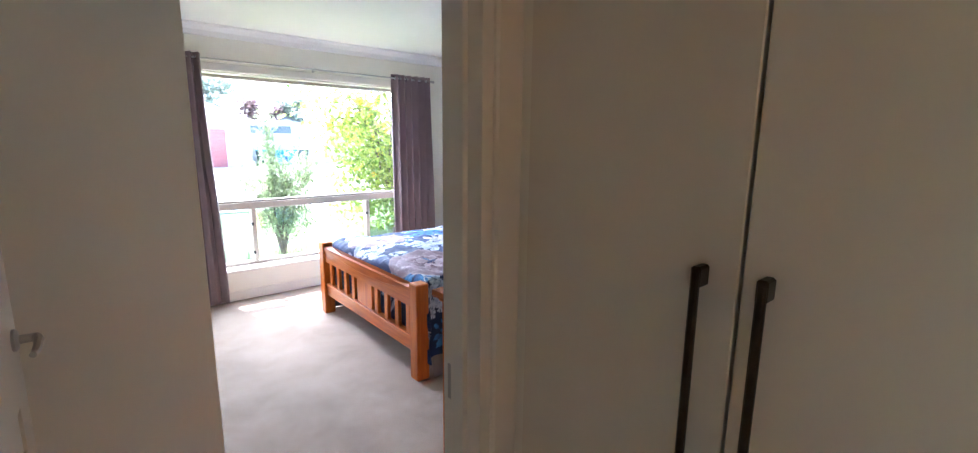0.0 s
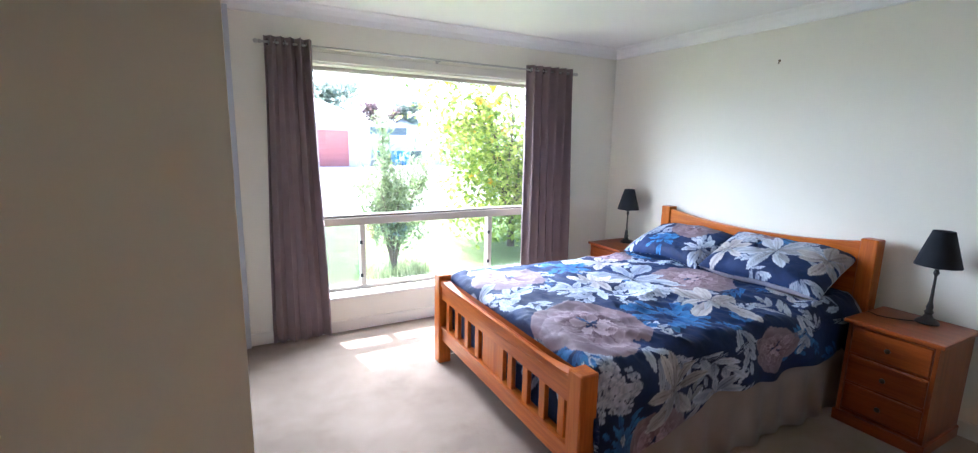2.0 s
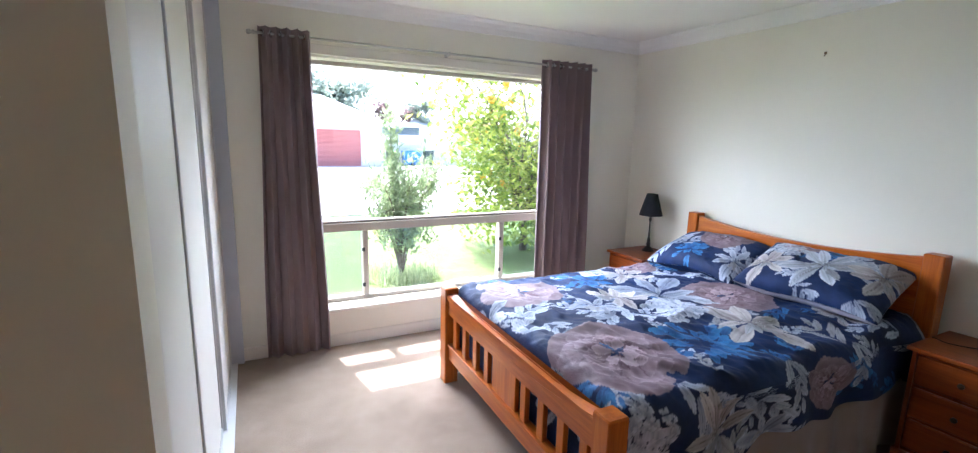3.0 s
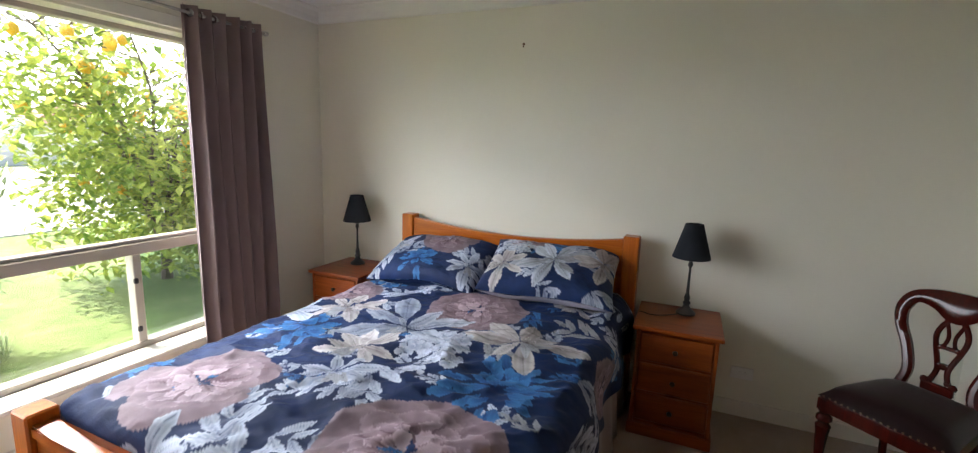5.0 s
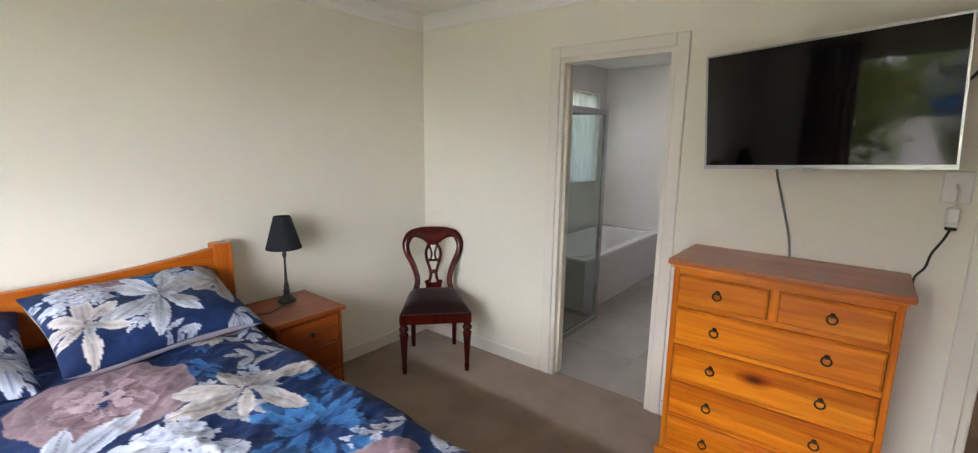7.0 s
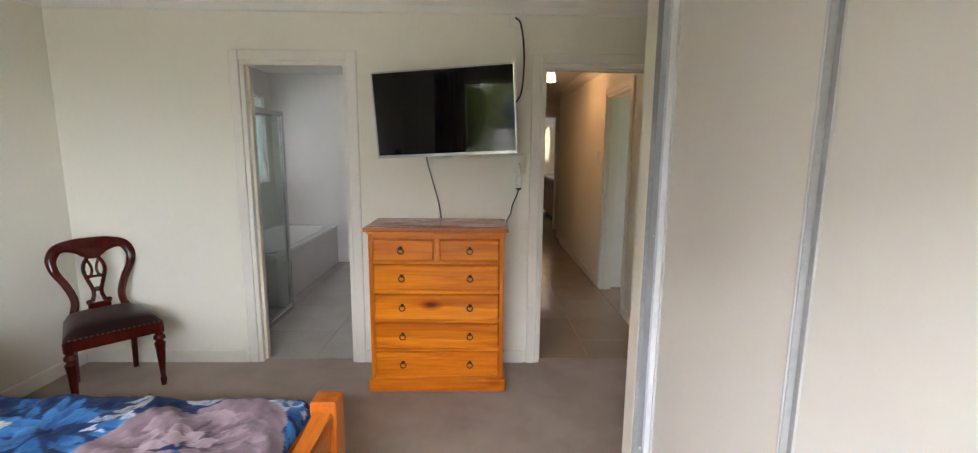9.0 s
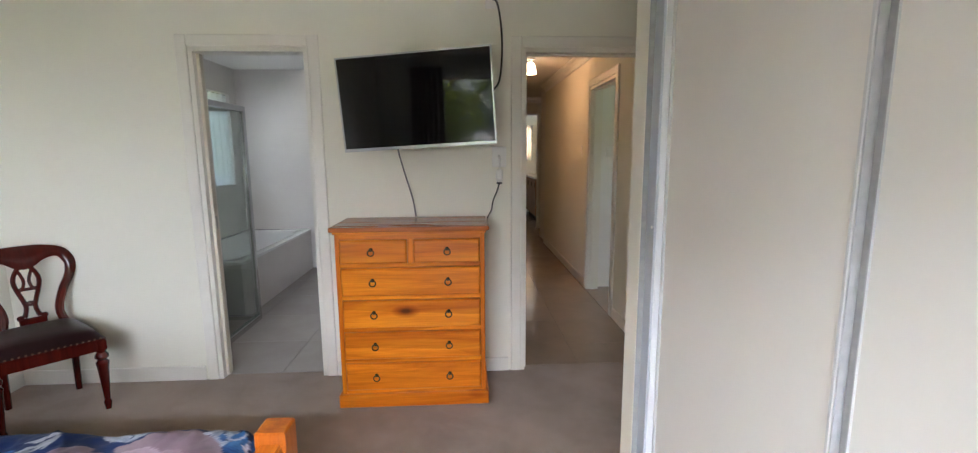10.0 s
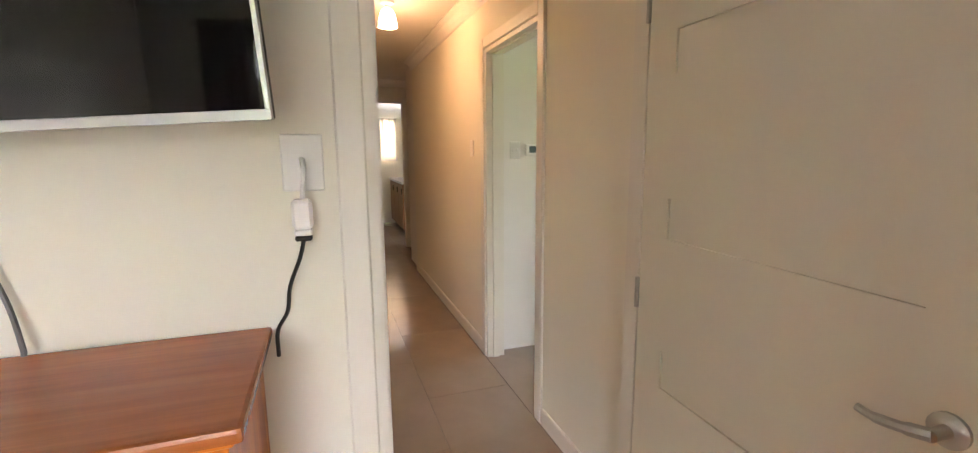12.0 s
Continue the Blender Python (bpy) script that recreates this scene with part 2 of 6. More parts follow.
VALANCE = cloth("mauve_grey_valance", (0.235, 0.182, 0.160), (0.285, 0.225, 0.198), 500, 0.9)
MATTRESS = cloth("mattress_ticking", (0.50, 0.47, 0.45), (0.6, 0.57, 0.55), 300, 0.9)
SCREEN = plain("tv_glass", (0.003, 0.003, 0.0035), 0.045)
SCREEN.node_tree.nodes["Principled BSDF"].inputs["Specular IOR Level"].default_value = 0.33
SILVER = plain("silver_bezel", (0.50, 0.51, 0.52), 0.3, 0.8)
WHITE_PLASTIC = plain("white_plastic", (0.80, 0.79, 0.76), 0.35)
CABLE = plain("black_cable", (0.012, 0.012, 0.013), 0.45)
CABLE_GREY = plain("grey_cable", (0.16, 0.15, 0.15), 0.5)
BATH_WHITE = plain("white_acrylic", (0.82, 0.82, 0.81), 0.15, 0, 0.4)
WALL_TILE = mottled("pale_wall_tile", (0.66, 0.62, 0.60), (0.70, 0.665, 0.645), 2.5, 0.22, 60, 0.02, 0.001)
GROUT = mottled("grout", (0.30, 0.26, 0.22), (0.38, 0.33, 0.29), 20.0, 0.9, 200, 0.3, 0.001)
GLASS = glass("window_glass")
GREEN_GLASS = glass("shower_glass", (0.93, 0.96, 0.95))
SCREEN_MESH = glass("fly_screen", (0.72, 0.78, 0.80))
BULB = glow("lit_opal_glass", (1.0, 0.70, 0.42), 1.2)


def carpet():
    m, nt, b = nodes_of("cut_pile_carpet")
    v = coords(nt)
    big = noise_tex(nt, v, 2.2, 6, 0.65)
    tuft = noise_tex(nt, v, 170, 3, 0.7)
    mix = nt.nodes.new("ShaderNodeMixRGB")
    mix.blend_type = "MULTIPLY"
    mix.inputs[0].default_value = 0.55
    nt.links.new(ramp(nt, big, [(0.30, (0.21, 0.145, 0.098)), (0.5, (0.305, 0.220, 0.158)), (0.70, (0.385, 0.285, 0.212))]), mix.inputs[1])
    nt.links.new(ramp(nt, tuft, [(0.3, (0.55, 0.54, 0.53)), (0.65, (1, 1, 1))]), mix.inputs[2])
    nt.links.new(mix.outputs[0], b.inputs["Base Color"])
    b.inputs["Roughness"].default_value = 0.95
    b.inputs["Sheen Weight"].default_value = 0.3
    bump(nt, b, tuft, 0.7, 0.006)
    return m


CARPET = carpet()


def floor_tile(name, c1, c2):
    m, nt, b = nodes_of(name)
    info = nt.nodes.new("ShaderNodeObjectInfo")
    v = coords(nt)
    big = noise_tex(nt, v, 3.5, 5)
    mix = nt.nodes.new("ShaderNodeMixRGB")
    mix.inputs[0].default_value = 0.25
    nt.links.new(ramp(nt, big, [(0.3, c1), (0.7, c2)]), mix.inputs[1])
    nt.links.new(ramp(nt, info.outputs["Random"], [(0.0, (0.26, 0.22, 0.18)), (1.0, (0.38, 0.33, 0.28))]), mix.inputs[2])
    nt.links.new(mix.outputs[0], b.inputs["Base Color"])
    b.inputs["Roughness"].default_value = 0.16
    bump(nt, b, noise_tex(nt, v, 25, 2), 0.03, 0.002)
    return m


TILE = floor_tile("porcelain_floor_tile", (0.28, 0.21, 0.15), (0.35, 0.265, 0.195))
PALE_TILE = floor_tile("pale_ensuite_tile", (0.46, 0.42, 0.385), (0.54, 0.50, 0.465))


def pattern_cloth():
    m, nt, b = nodes_of("printed_floral_cotton")
    at = nt.nodes.new("ShaderNodeAttribute")
    at.attribute_name = "print"
    nt.links.new(at.outputs["Color"], b.inputs["Base Color"])
    b.inputs["Roughness"].default_value = 0.65
    b.inputs["Specular IOR Level"].default_value = 0.22
    v = coords(nt)
    bump(nt, b, noise_tex(nt, v, 9.0, 6, 0.6), 0.35, 0.02)
    return m


FLORAL = pattern_cloth()


# ---------------------------------------------------------------- mesh helpers
def box(bm, lo, hi, b=0.0, seg=1):
    m = Matrix.LocRotScale([(p + q) / 2 for p, q in zip(lo, hi)], None, [abs(q - p) for p, q in zip(lo, hi)])
    made = bmesh.ops.create_cube(bm, size=1, matrix=m)["verts"]
    if b:
        edges = list({e for w in made for e in w.link_edges})
        bmesh.ops.bevel(bm, geom=edges, offset=b, segments=seg, affect="EDGES", profile=0.6)


def prism(bm, outline, axis, t0, t1, b=0.0):
    """A closed 2D outline pushed along an axis; the outline lies in the other two, in order."""
    def place(p, q, t):
        return {0: (t, p, q), 1: (p, t, q), 2: (p, q, t)}[axis]
    a = [bm.verts.new(place(p, q, t0)) for p, q in outline]
    c = [bm.verts.new(place(p, q, t1)) for p, q in outline]
    faces = [bm.faces.new(a), bm.faces.new(list(reversed(c)))]
    n = len(a)
    for i in range(n):
        faces.append(bm.faces.new((a[i], c[i], c[(i + 1) % n], a[(i + 1) % n])))
    bmesh.ops.recalc_face_normals(bm, faces=faces)
    if b:
        rim = [e for f in faces[:2] for e in f.edges]
        bmesh.ops.bevel(bm, geom=list(set(rim)), offset=b, segments=2, affect="EDGES")


def lathe(bm, profile, seg=20, m=Matrix()):
    rings = []
    for r, z in profile:
        rings.append([bm.verts.new(m @ Vector((r * math.cos(2 * math.pi * k / seg), r * math.sin(2 * math.pi * k / seg), z))) for k in range(seg)])
    for a, c in zip(rings, rings[1:]):
        for k in range(seg):
            bm.faces.new((a[k], a[(k + 1) % seg], c[(k + 1) % seg], c[k]))
    if profile[0][0] > 1e-4:
        bm.faces.new(list(reversed(rings[0])))
    if profile[-1][0] > 1e-4:
        bm.faces.new(rings[-1])


def tube(bm, pts, r, seg=8):
    """A round bar along points; r may be a list."""
    pts = [Vector(p) for p in pts]
    rs = r if isinstance(r, (list, tuple)) else [r] * len(pts)
    rings, side = [], None
    for i, p in enumerate(pts):
        d = (pts[min(i + 1, len(pts) - 1)] - pts[max(i - 1, 0)]).normalized()
        if side is None:
            side = d.orthogonal().normalized()
        side = (side - d * side.dot(d)).normalized()
        up = d.cross(side)
        rings.append([bm.verts.new(p + (side * math.cos(2 * math.pi * k / seg) + up * math.sin(2 * math.pi * k / seg)) * rs[i]) for k in range(seg)])
    for a, c in zip(rings, rings[1:]):
        for k in range(seg):
            bm.faces.new((a[k], a[(k + 1) % seg], c[(k + 1) % seg], c[k]))
    bm.faces.new(list(reversed(rings[0])))
    bm.faces.new(rings[-1])


def curve_points(pts, n=8):
    """A smooth line through points (Catmull-Rom)."""
    p = [Vector(q) for q in pts]
    p = [2 * p[0] - p[1]] + p + [2 * p[-1] - p[-2]]
    out = []
    for i in range(1, len(p) - 2):
        for k in range(n):
            t = k / n
            out.append(0.5 * (2 * p[i] + (p[i + 1] - p[i - 1]) * t + (2 * p[i - 1] - 5 * p[i] + 4 * p[i + 1] - p[i + 2]) * t * t + (3 * p[i] - p[i - 1] - 3 * p[i + 1] + p[i + 2]) * t ** 3))
    out.append(p[-2])
    return out


def part(name, bm, material, parent=None, label="", smooth=False):
    mesh = bpy.data.meshes.new(name)
    bmesh.ops.recalc_face_normals(bm, faces=bm.faces)
    bm.to_mesh(mesh)
    bm.free()
    mesh.materials.append(material)
    if smooth:
        mesh.polygons.foreach_set("use_smooth", [True] * len(mesh.polygons))
        mesh.set_sharp_from_angle(angle=radians(40))
    ob = new(name, mesh)
    ob.parent = parent
    return tagged(ob, label=label) if label else ob


def boxpart(name, lo, hi, material, parent=None, label="", b=0.0):
    bm = bmesh.new()
    box(bm, lo, hi, b)
    return part(name, bm, material, parent, label)


def thing(name, place, label, category, group="", turn=0.0):
    ob = new(name)
    ob.empty_display_size = 0.1
    ob.matrix_basis = pose(*place, 0, 0, turn)
    return tagged(ob, label, category, group)


def structure(name, bm, material, label, category):
    return tagged(part(name, bm, material), label, category, kind="structure")


def wall(name, axis, near, far, a0, a1, z0, z1, holes, material, label):
    """A wall between two planes of an axis, with openings (a0, a1, z0, z1) through it."""
    cuts = sorted({a0, a1, *[h[0] for h in holes], *[h[1] for h in holes]})
    bm = bmesh.new()
    for p, q in zip(cuts, cuts[1:]):
        spans = sorted((h[2], h[3]) for h in holes if h[0] <= p and h[1] >= q)
        z = z0
        for lo, hi in spans + [(z1, z1)]:
            if lo - z > 1e-4:
                box(bm, *(((near, p, z), (far, q, lo)) if axis == 0 else ((p, near, z), (q, far, lo))))
            z = hi
    return structure(name, bm, material, label, "wall")


# ---------------------------------------------------------------- the rooms
XH, YW, YT, CEIL = 3.17, 3.96, 0.0, 2.43          # headboard wall, window wall, television wall, ceiling
NIB_X, NIB_0, NIB_1 = -0.228, 1.234, 1.348        # end of the stub wall beside the wardrobe
DOOR_0, DOOR_1 = -0.80, 0.022                    # bedroom doorway
ENS_0, ENS_1 = 1.29, 1.965                        # ensuite doorway
HALL_R, HALL_L, HALL_END = -0.893, 0.088, -5.9
WIN = (0.07, 2.46, 0.27, 2.07)
ENS_X, ENS_Y = 3.10, -3.03
OUT = -0.35                                       # ground outside

wall("wall_window", 1, YW, YW + 0.24, -0.95, XH + 0.11, 0, CEIL, [WIN], WALL, "cream painted bedroom wall with a wide window opening")
wall("wall_headboard", 0, XH, XH + 0.11, -0.11, YW, 0, CEIL, [], WALL, "plain cream painted wall behind the bed")
wall("wall_television", 1, -0.11, YT, -0.95, XH, 0, CEIL, [(DOOR_0, DOOR_1, 0, 2.04), (ENS_0, ENS_1, 0, 2.04)], WALL, "cream painted wall with two doorways and a television")
wall("wall_stub", 1, NIB_0, NIB_1, -0.84, NIB_X, 0, CEIL, [], WALL, "short cream stub wall closing the wardrobe end")
wall("wall_wardrobe_back", 0, -0.95, -0.84, 0, YW, 0, CEIL, [], WALL, "cream wall behind the wardrobe and open door")
wall("wall_hall_right", 0, HALL_R - 0.11, HALL_R, -4.45, -0.11, 0, CEIL, [(-1.83, -1.015, 0, 2.06)], WALL, "cream hallway wall with a side doorway")
wall("wall_hall_recess", 0, -1.23, -1.12, HALL_END, -5.05, 0, CEIL, [], WALL, "cream recessed hallway wall")
wall("wall_hall_left", 0, HALL_L, HALL_L + 0.10, HALL_END, -0.11, 0, CEIL, [(-1.04, -0.15, 0.06, 2.16)], WALL, "cream hallway wall with a built-in linen cupboard")
wall("wall_hall_end", 1, HALL_END - 0.1, HALL_END, -1.23, HALL_L, 0, CEIL, [(-1.0, -0.28, 0, 2.12)], WALL, "cream hallway end wall with an open doorway")
wall("wall_laundry", 1, -8.6, -8.5, -2.2, 0.6, 0, CEIL, [(-1.26, -0.96, 1.30, 2.05)], WALL, "cream laundry wall with a small bright window")
wall("wall_laundry_right", 0, -1.75, -1.65, -8.5, HALL_END - 0.1, 0, CEIL, [], WALL, "cream laundry side wall")
wall("wall_laundry_left", 0, 0.2, 0.3, -8.5, HALL_END - 0.1, 0, CEIL, [], WALL, "cream laundry side wall")
wall("wall_study", 0, -4.2, -4.1, -3.2, 0.0, 0, CEIL, [(-2.6, -0.8, 0.6, 2.1)], WALL_WHITE, "pale wall of the side room with its window")
wall("wall_study_south", 1, -3.2, -3.1, -4.1, HALL_R - 0.11, 0, CEIL, [], WALL_WHITE, "pale wall of the side room")
wall("wall_study_north", 1, 0.0, 0.1, -4.1, -0.95, 0, CEIL, [], WALL_WHITE, "pale wall of the side room")
wall("wall_study_return", 1, -1.99, -1.89, -2.4, HALL_R - 0.115, 0, CEIL, [], WALL_WHITE, "pale return wall carrying switches and a thermostat")
wall("wall_ensuite_window", 0, ENS_X, ENS_X + 0.16, ENS_Y, -0.11, 0, CEIL, [(-2.86, -1.68, 1.08, 2.12)], WALL_WHITE, "pale ensuite wall with a lace-curtained window")
wall("wall_ensuite_end", 1, ENS_Y - 0.1, ENS_Y, 0.8, ENS_X, 0, CEIL, [], WALL_WHITE, "pale smooth ensuite end wall")
wall("wall_ensuite_side", 0, 0.8, 0.9, ENS_Y, -0.11, 0, CEIL, [], WALL_WHITE, "pale ensuite side wall")


def slab(name, lo, hi, material, label, category):
    bm = bmesh.new()
    box(bm, lo, hi)
    return structure(name, bm, material, label, category)


slab("ceiling_bedroom", (-0.95, -0.11, CEIL), (XH + 0.11, YW + 0.24, CEIL + 0.1), CEILING, "smooth white plaster bedroom ceiling", "ceiling")
slab("ceiling_hall", (-4.2, HALL_END - 2.5, CEIL + 0.004), (0.795, -0.114, CEIL + 0.1), CEILING, "smooth white plaster hallway ceiling", "ceiling")
slab("ceiling_study", (-4.2, -0.113, CEIL + 0.004), (-0.955, 0.1, CEIL + 0.1), CEILING, "smooth white plaster side room ceiling", "ceiling")
slab("ceiling_ensuite", (0.8, ENS_Y - 0.1, CEIL + 0.004), (ENS_X + 0.16, -0.114, CEIL + 0.1), CEILING, "smooth white plaster ensuite ceiling", "ceiling")
slab("floor_bedroom", (-0.95, -0.055, -0.12), (XH + 0.11, YW + 0.24, 0.0), CARPET, "beige-grey cut pile bedroom carpet", "carpet")
floor_hall = slab("floor_hall", (-4.2, HALL_END - 2.5, -0.12), (0.795, -0.0555, -0.006), GROUT, "large pale porcelain floor tiles in the hallway", "floor")
floor_ens = slab("floor_ensuite", (0.8, ENS_Y - 0.1, -0.12), (ENS_X + 0.16, -0.0555, -0.0065), GROUT, "large pale porcelain floor tiles in the ensuite", "floor")


def run(name, profile, pieces, material, label, category):
    """Trim pushed along walls: each piece is (axis, from, to, base, sign); the profile is (off the wall, z)."""
    bm = bmesh.new()
    for axis, p, q, base, sign in pieces:
        prism(bm, [(base + sign * a, z) for a, z in profile], axis, p, q)
    return structure(name, bm, material, label, category)


COVE = [(0, CEIL), (0.09, CEIL), (0.086, CEIL - 0.008), (0.055, CEIL - 0.022), (0.027, CEIL - 0.05), (0.012, CEIL - 0.082), (0, CEIL - 0.09)]
run("cornice_bedroom", COVE, [(0, -0.84, XH, YW, -1), (0, -0.84, XH, YT, 1), (1, YT, YW, XH, -1)], CEILING, "white coved plaster cornice", "cornice")
run("cornice_hall", COVE, [(1, -4.45, -0.11, HALL_R, 1), (1, HALL_END, -0.11, HALL_L, -1), (0, -1.12, HALL_L, HALL_END, 1), (0, HALL_R, HALL_L, -0.11, -1)], CEILING, "white coved plaster cornice in the hallway", "cornice")
SKIRT = [(0, 0), (0.013, 0), (0.013, 0.082), (0.009, 0.09), (0, 0.09)]
run("skirting_bedroom", SKIRT, [(0, -0.30, XH, YW, -1), (1, YT, YW, XH, -1), (0, 0.108, 1.215, YT, 1), (0, 2.05, XH, YT, 1), (0, -0.84, NIB_X, NIB_0, -1)], TRIM, "cream painted timber skirting board", "skirting")
run("skirting_hall", SKIRT, [(1, -4.45, -1.91, HALL_R, 1), (1, -0.935, -0.13, HALL_R, 1), (1, HALL_END, -1.1, HALL_L, -1)], TRIM, "cream painted hallway skirting board", "skirting")


def architrave(name, axis, face, sign, a0, a1, top, label, w=0.07, t=0.018):
    """A moulded frame round a doorway on one face of its wall."""
    bm = bmesh.new()
    y0, y1 = sorted((face, face + sign * t))
    for lo, hi in (((a0 - w, 0), (a0 - 0.004, top + w)), ((a1 + 0.004, 0), (a1 + w, top + w)), ((a0 - 0.004, top + 0.004), (a1 + 0.004, top + w))):
        if axis == 1:
            box(bm, (lo[0], y0, lo[1]), (hi[0], y1, hi[1]), 0.005)
        else:
            box(bm, (y0, lo[0], lo[1]), (y1, hi[0], hi[1]), 0.005)
    return structure(name, bm, TRIM, label, "door frame")


def jamb(name, axis, near, far, a0, a1, top, label, stop=True):
    bm = bmesh.new()
    t = 0.022
    def put(lo, hi, n, f):
        if axis == 1:
            box(bm, (lo[0], n, lo[1]), (hi[0], f, hi[1]))
        else:
            box(bm, (n, lo[0], lo[1]), (f, hi[0], hi[1]))
    put((a0 - 0.004, 0), (a0 + t, top), near, far)
    put((a1 - t, 0), (a1 + 0.004, top), near, far)
    put((a0 + t, top - t), (a1 - t, top + 0.004), near, far)
    if stop:
        m = (near + far) / 2
        put((a0 + t, 0), (a0 + t + 0.012, top - t), m - 0.02, m + 0.02)
        put((a1 - t - 0.012, 0), (a1 - t, top - t), m - 0.02, m + 0.02)
        put((a0 + t + 0.012, top - t - 0.012), (a1 - t - 0.012, top - t), m - 0.02, m + 0.02)
    return structure(name, bm, TRIM, label, "door frame")


architrave("architrave_bedroom", 1, YT, 1, DOOR_0, DOOR_1, 2.04, "cream painted architrave round the bedroom doorway")
architrave("architrave_bedroom_hall", 1, -0.11, -1, DOOR_0, DOOR_1, 2.04, "cream painted architrave on the hallway side")
jamb("jamb_bedroom", 1, -0.116, 0.006, DOOR_0, DOOR_1, 2.04, "cream painted bedroom door jamb with a stop")
architrave("architrave_ensuite", 1, YT, 1, ENS_0, ENS_1, 2.04, "cream painted architrave round the ensuite doorway")
jamb("jamb_ensuite", 1, -0.116, 0.006, ENS_0, ENS_1, 2.04, "cream painted ensuite door jamb", False)
architrave("architrave_study", 0, HALL_R, 1, -1.83, -1.015, 2.06, "cream painted architrave round the side doorway")
jamb("jamb_study", 0, HALL_R - 0.116, HALL_R + 0.006, -1.83, -1.015, 2.06, "cream painted side door jamb")
architrave("architrave_hall_end", 1, HALL_END, 1, -1.0, -0.28, 2.12, "cream painted architrave at the hallway end")
wall("wall_hall_pier", 0, -1.23, HALL_R - 0.03, -5.05, -4.455, 0, CEIL, [], WALL_WHITE, "pale painted pier beside the hallway end")


# ---------------------------------------------------------------- main window
def main_window():
    x0, x1, z0, z1 = WIN
    y = 4.14
    w = thing("window_1", ((x0 + x1) / 2, y, z0), "wide beige aluminium window with sliding lower panes", "window")
    w["kind"] = "structure"
    cx = (x0 + x1) / 2
    h = z1 - z0
    hw = (x1 - x0) / 2
    rail0, rail1 = 0.832 - z0, 0.915 - z0
    ml, mr = 0.672 - cx, 1.862 - cx
    bm = bmesh.new()
    f = 0.045
    for lo, hi in (((-hw, 0), (-hw + f, h)), ((hw - f, 0), (hw, h)), ((-hw + f, h - f), (hw - f, h)), ((-hw + f, 0), (hw - f, 0.05))):
        box(bm, (lo[0], -0.04, lo[1]), (hi[0], 0.04, hi[1]), 0.004)
    part("window_frame", bm, ALU, w)
    bm = bmesh.new()
    box(bm, (-hw + f, -0.045, rail0), (hw - f, 0.035, rail1 - 0.02), 0.004)
    box(bm, (-hw + f, -0.03, rail1 - 0.018), (hw - f, 0.03, rail1), 0.004)
    part("transom_rail", bm, ALU, w)
    for m in (ml, mr):
        boxpart("mullion", (m - 0.022, -0.038, 0.052), (m + 0.022, 0.03, rail0 - 0.002), ALU, w, "", 0.004)
        for k in (0.12, 0.40):
            boxpart("catch", (m - 0.03, -0.055, k), (m - 0.008, -0.040, k + 0.03), DARK, w, "black sash catch", 0.003)
    panes = (((-hw + f, rail1), (hw - f, h - f), GLASS), ((ml + 0.022, 0.05), (mr - 0.022, rail0), GLASS), ((-hw + f, 0.05), (ml - 0.022, rail0), SCREEN_MESH), ((mr + 0.022, 0.05), (hw - f, rail0), SCREEN_MESH))
    for lo, hi, g in panes:
        p = boxpart("pane", (lo[0], -0.003, lo[1]), (hi[0], 0.003, hi[1]), g, w)
        p.visible_shadow = False
    # timber reveal lining and sill inside the opening
    bm = bmesh.new()
    for lo, hi in (((-hw, -0.165, 0), (-hw + 0.018, -0.042, h)), ((hw - 0.018, -0.165, 0), (hw, -0.042, h)), ((-hw + 0.018, -0.165, h - 0.018), (hw - 0.018, -0.042, h))):
        box(bm, lo, hi)
    part("reveal_lining", bm, TRIM, w)
    boxpart("window_sill", (-hw - 0.03, -0.205, -0.005), (hw + 0.03, -0.042, 0.02), TRIM, w, "cream painted window sill", 0.005)
    bm = bmesh.new()
    box(bm, (-hw - 0.06, -0.20, h - 0.006), (hw + 0.06, -0.182, h + 0.06), 0.004)
    for s in (-1, 1):
        a, c = sorted((s * hw, s * (hw + 0.06)))
        box(bm, (a, -0.20, 0.02), (c, -0.182, h - 0.008), 0.004)
    part("window_architrave", bm, TRIM, w)


main_window()
slab("eave", (-1.2, YW + 0.24, 2.32), (XH + 0.3, YW + 0.24 + 0.62, 2.42), TRIM, "white painted eave soffit over the window", "eave")


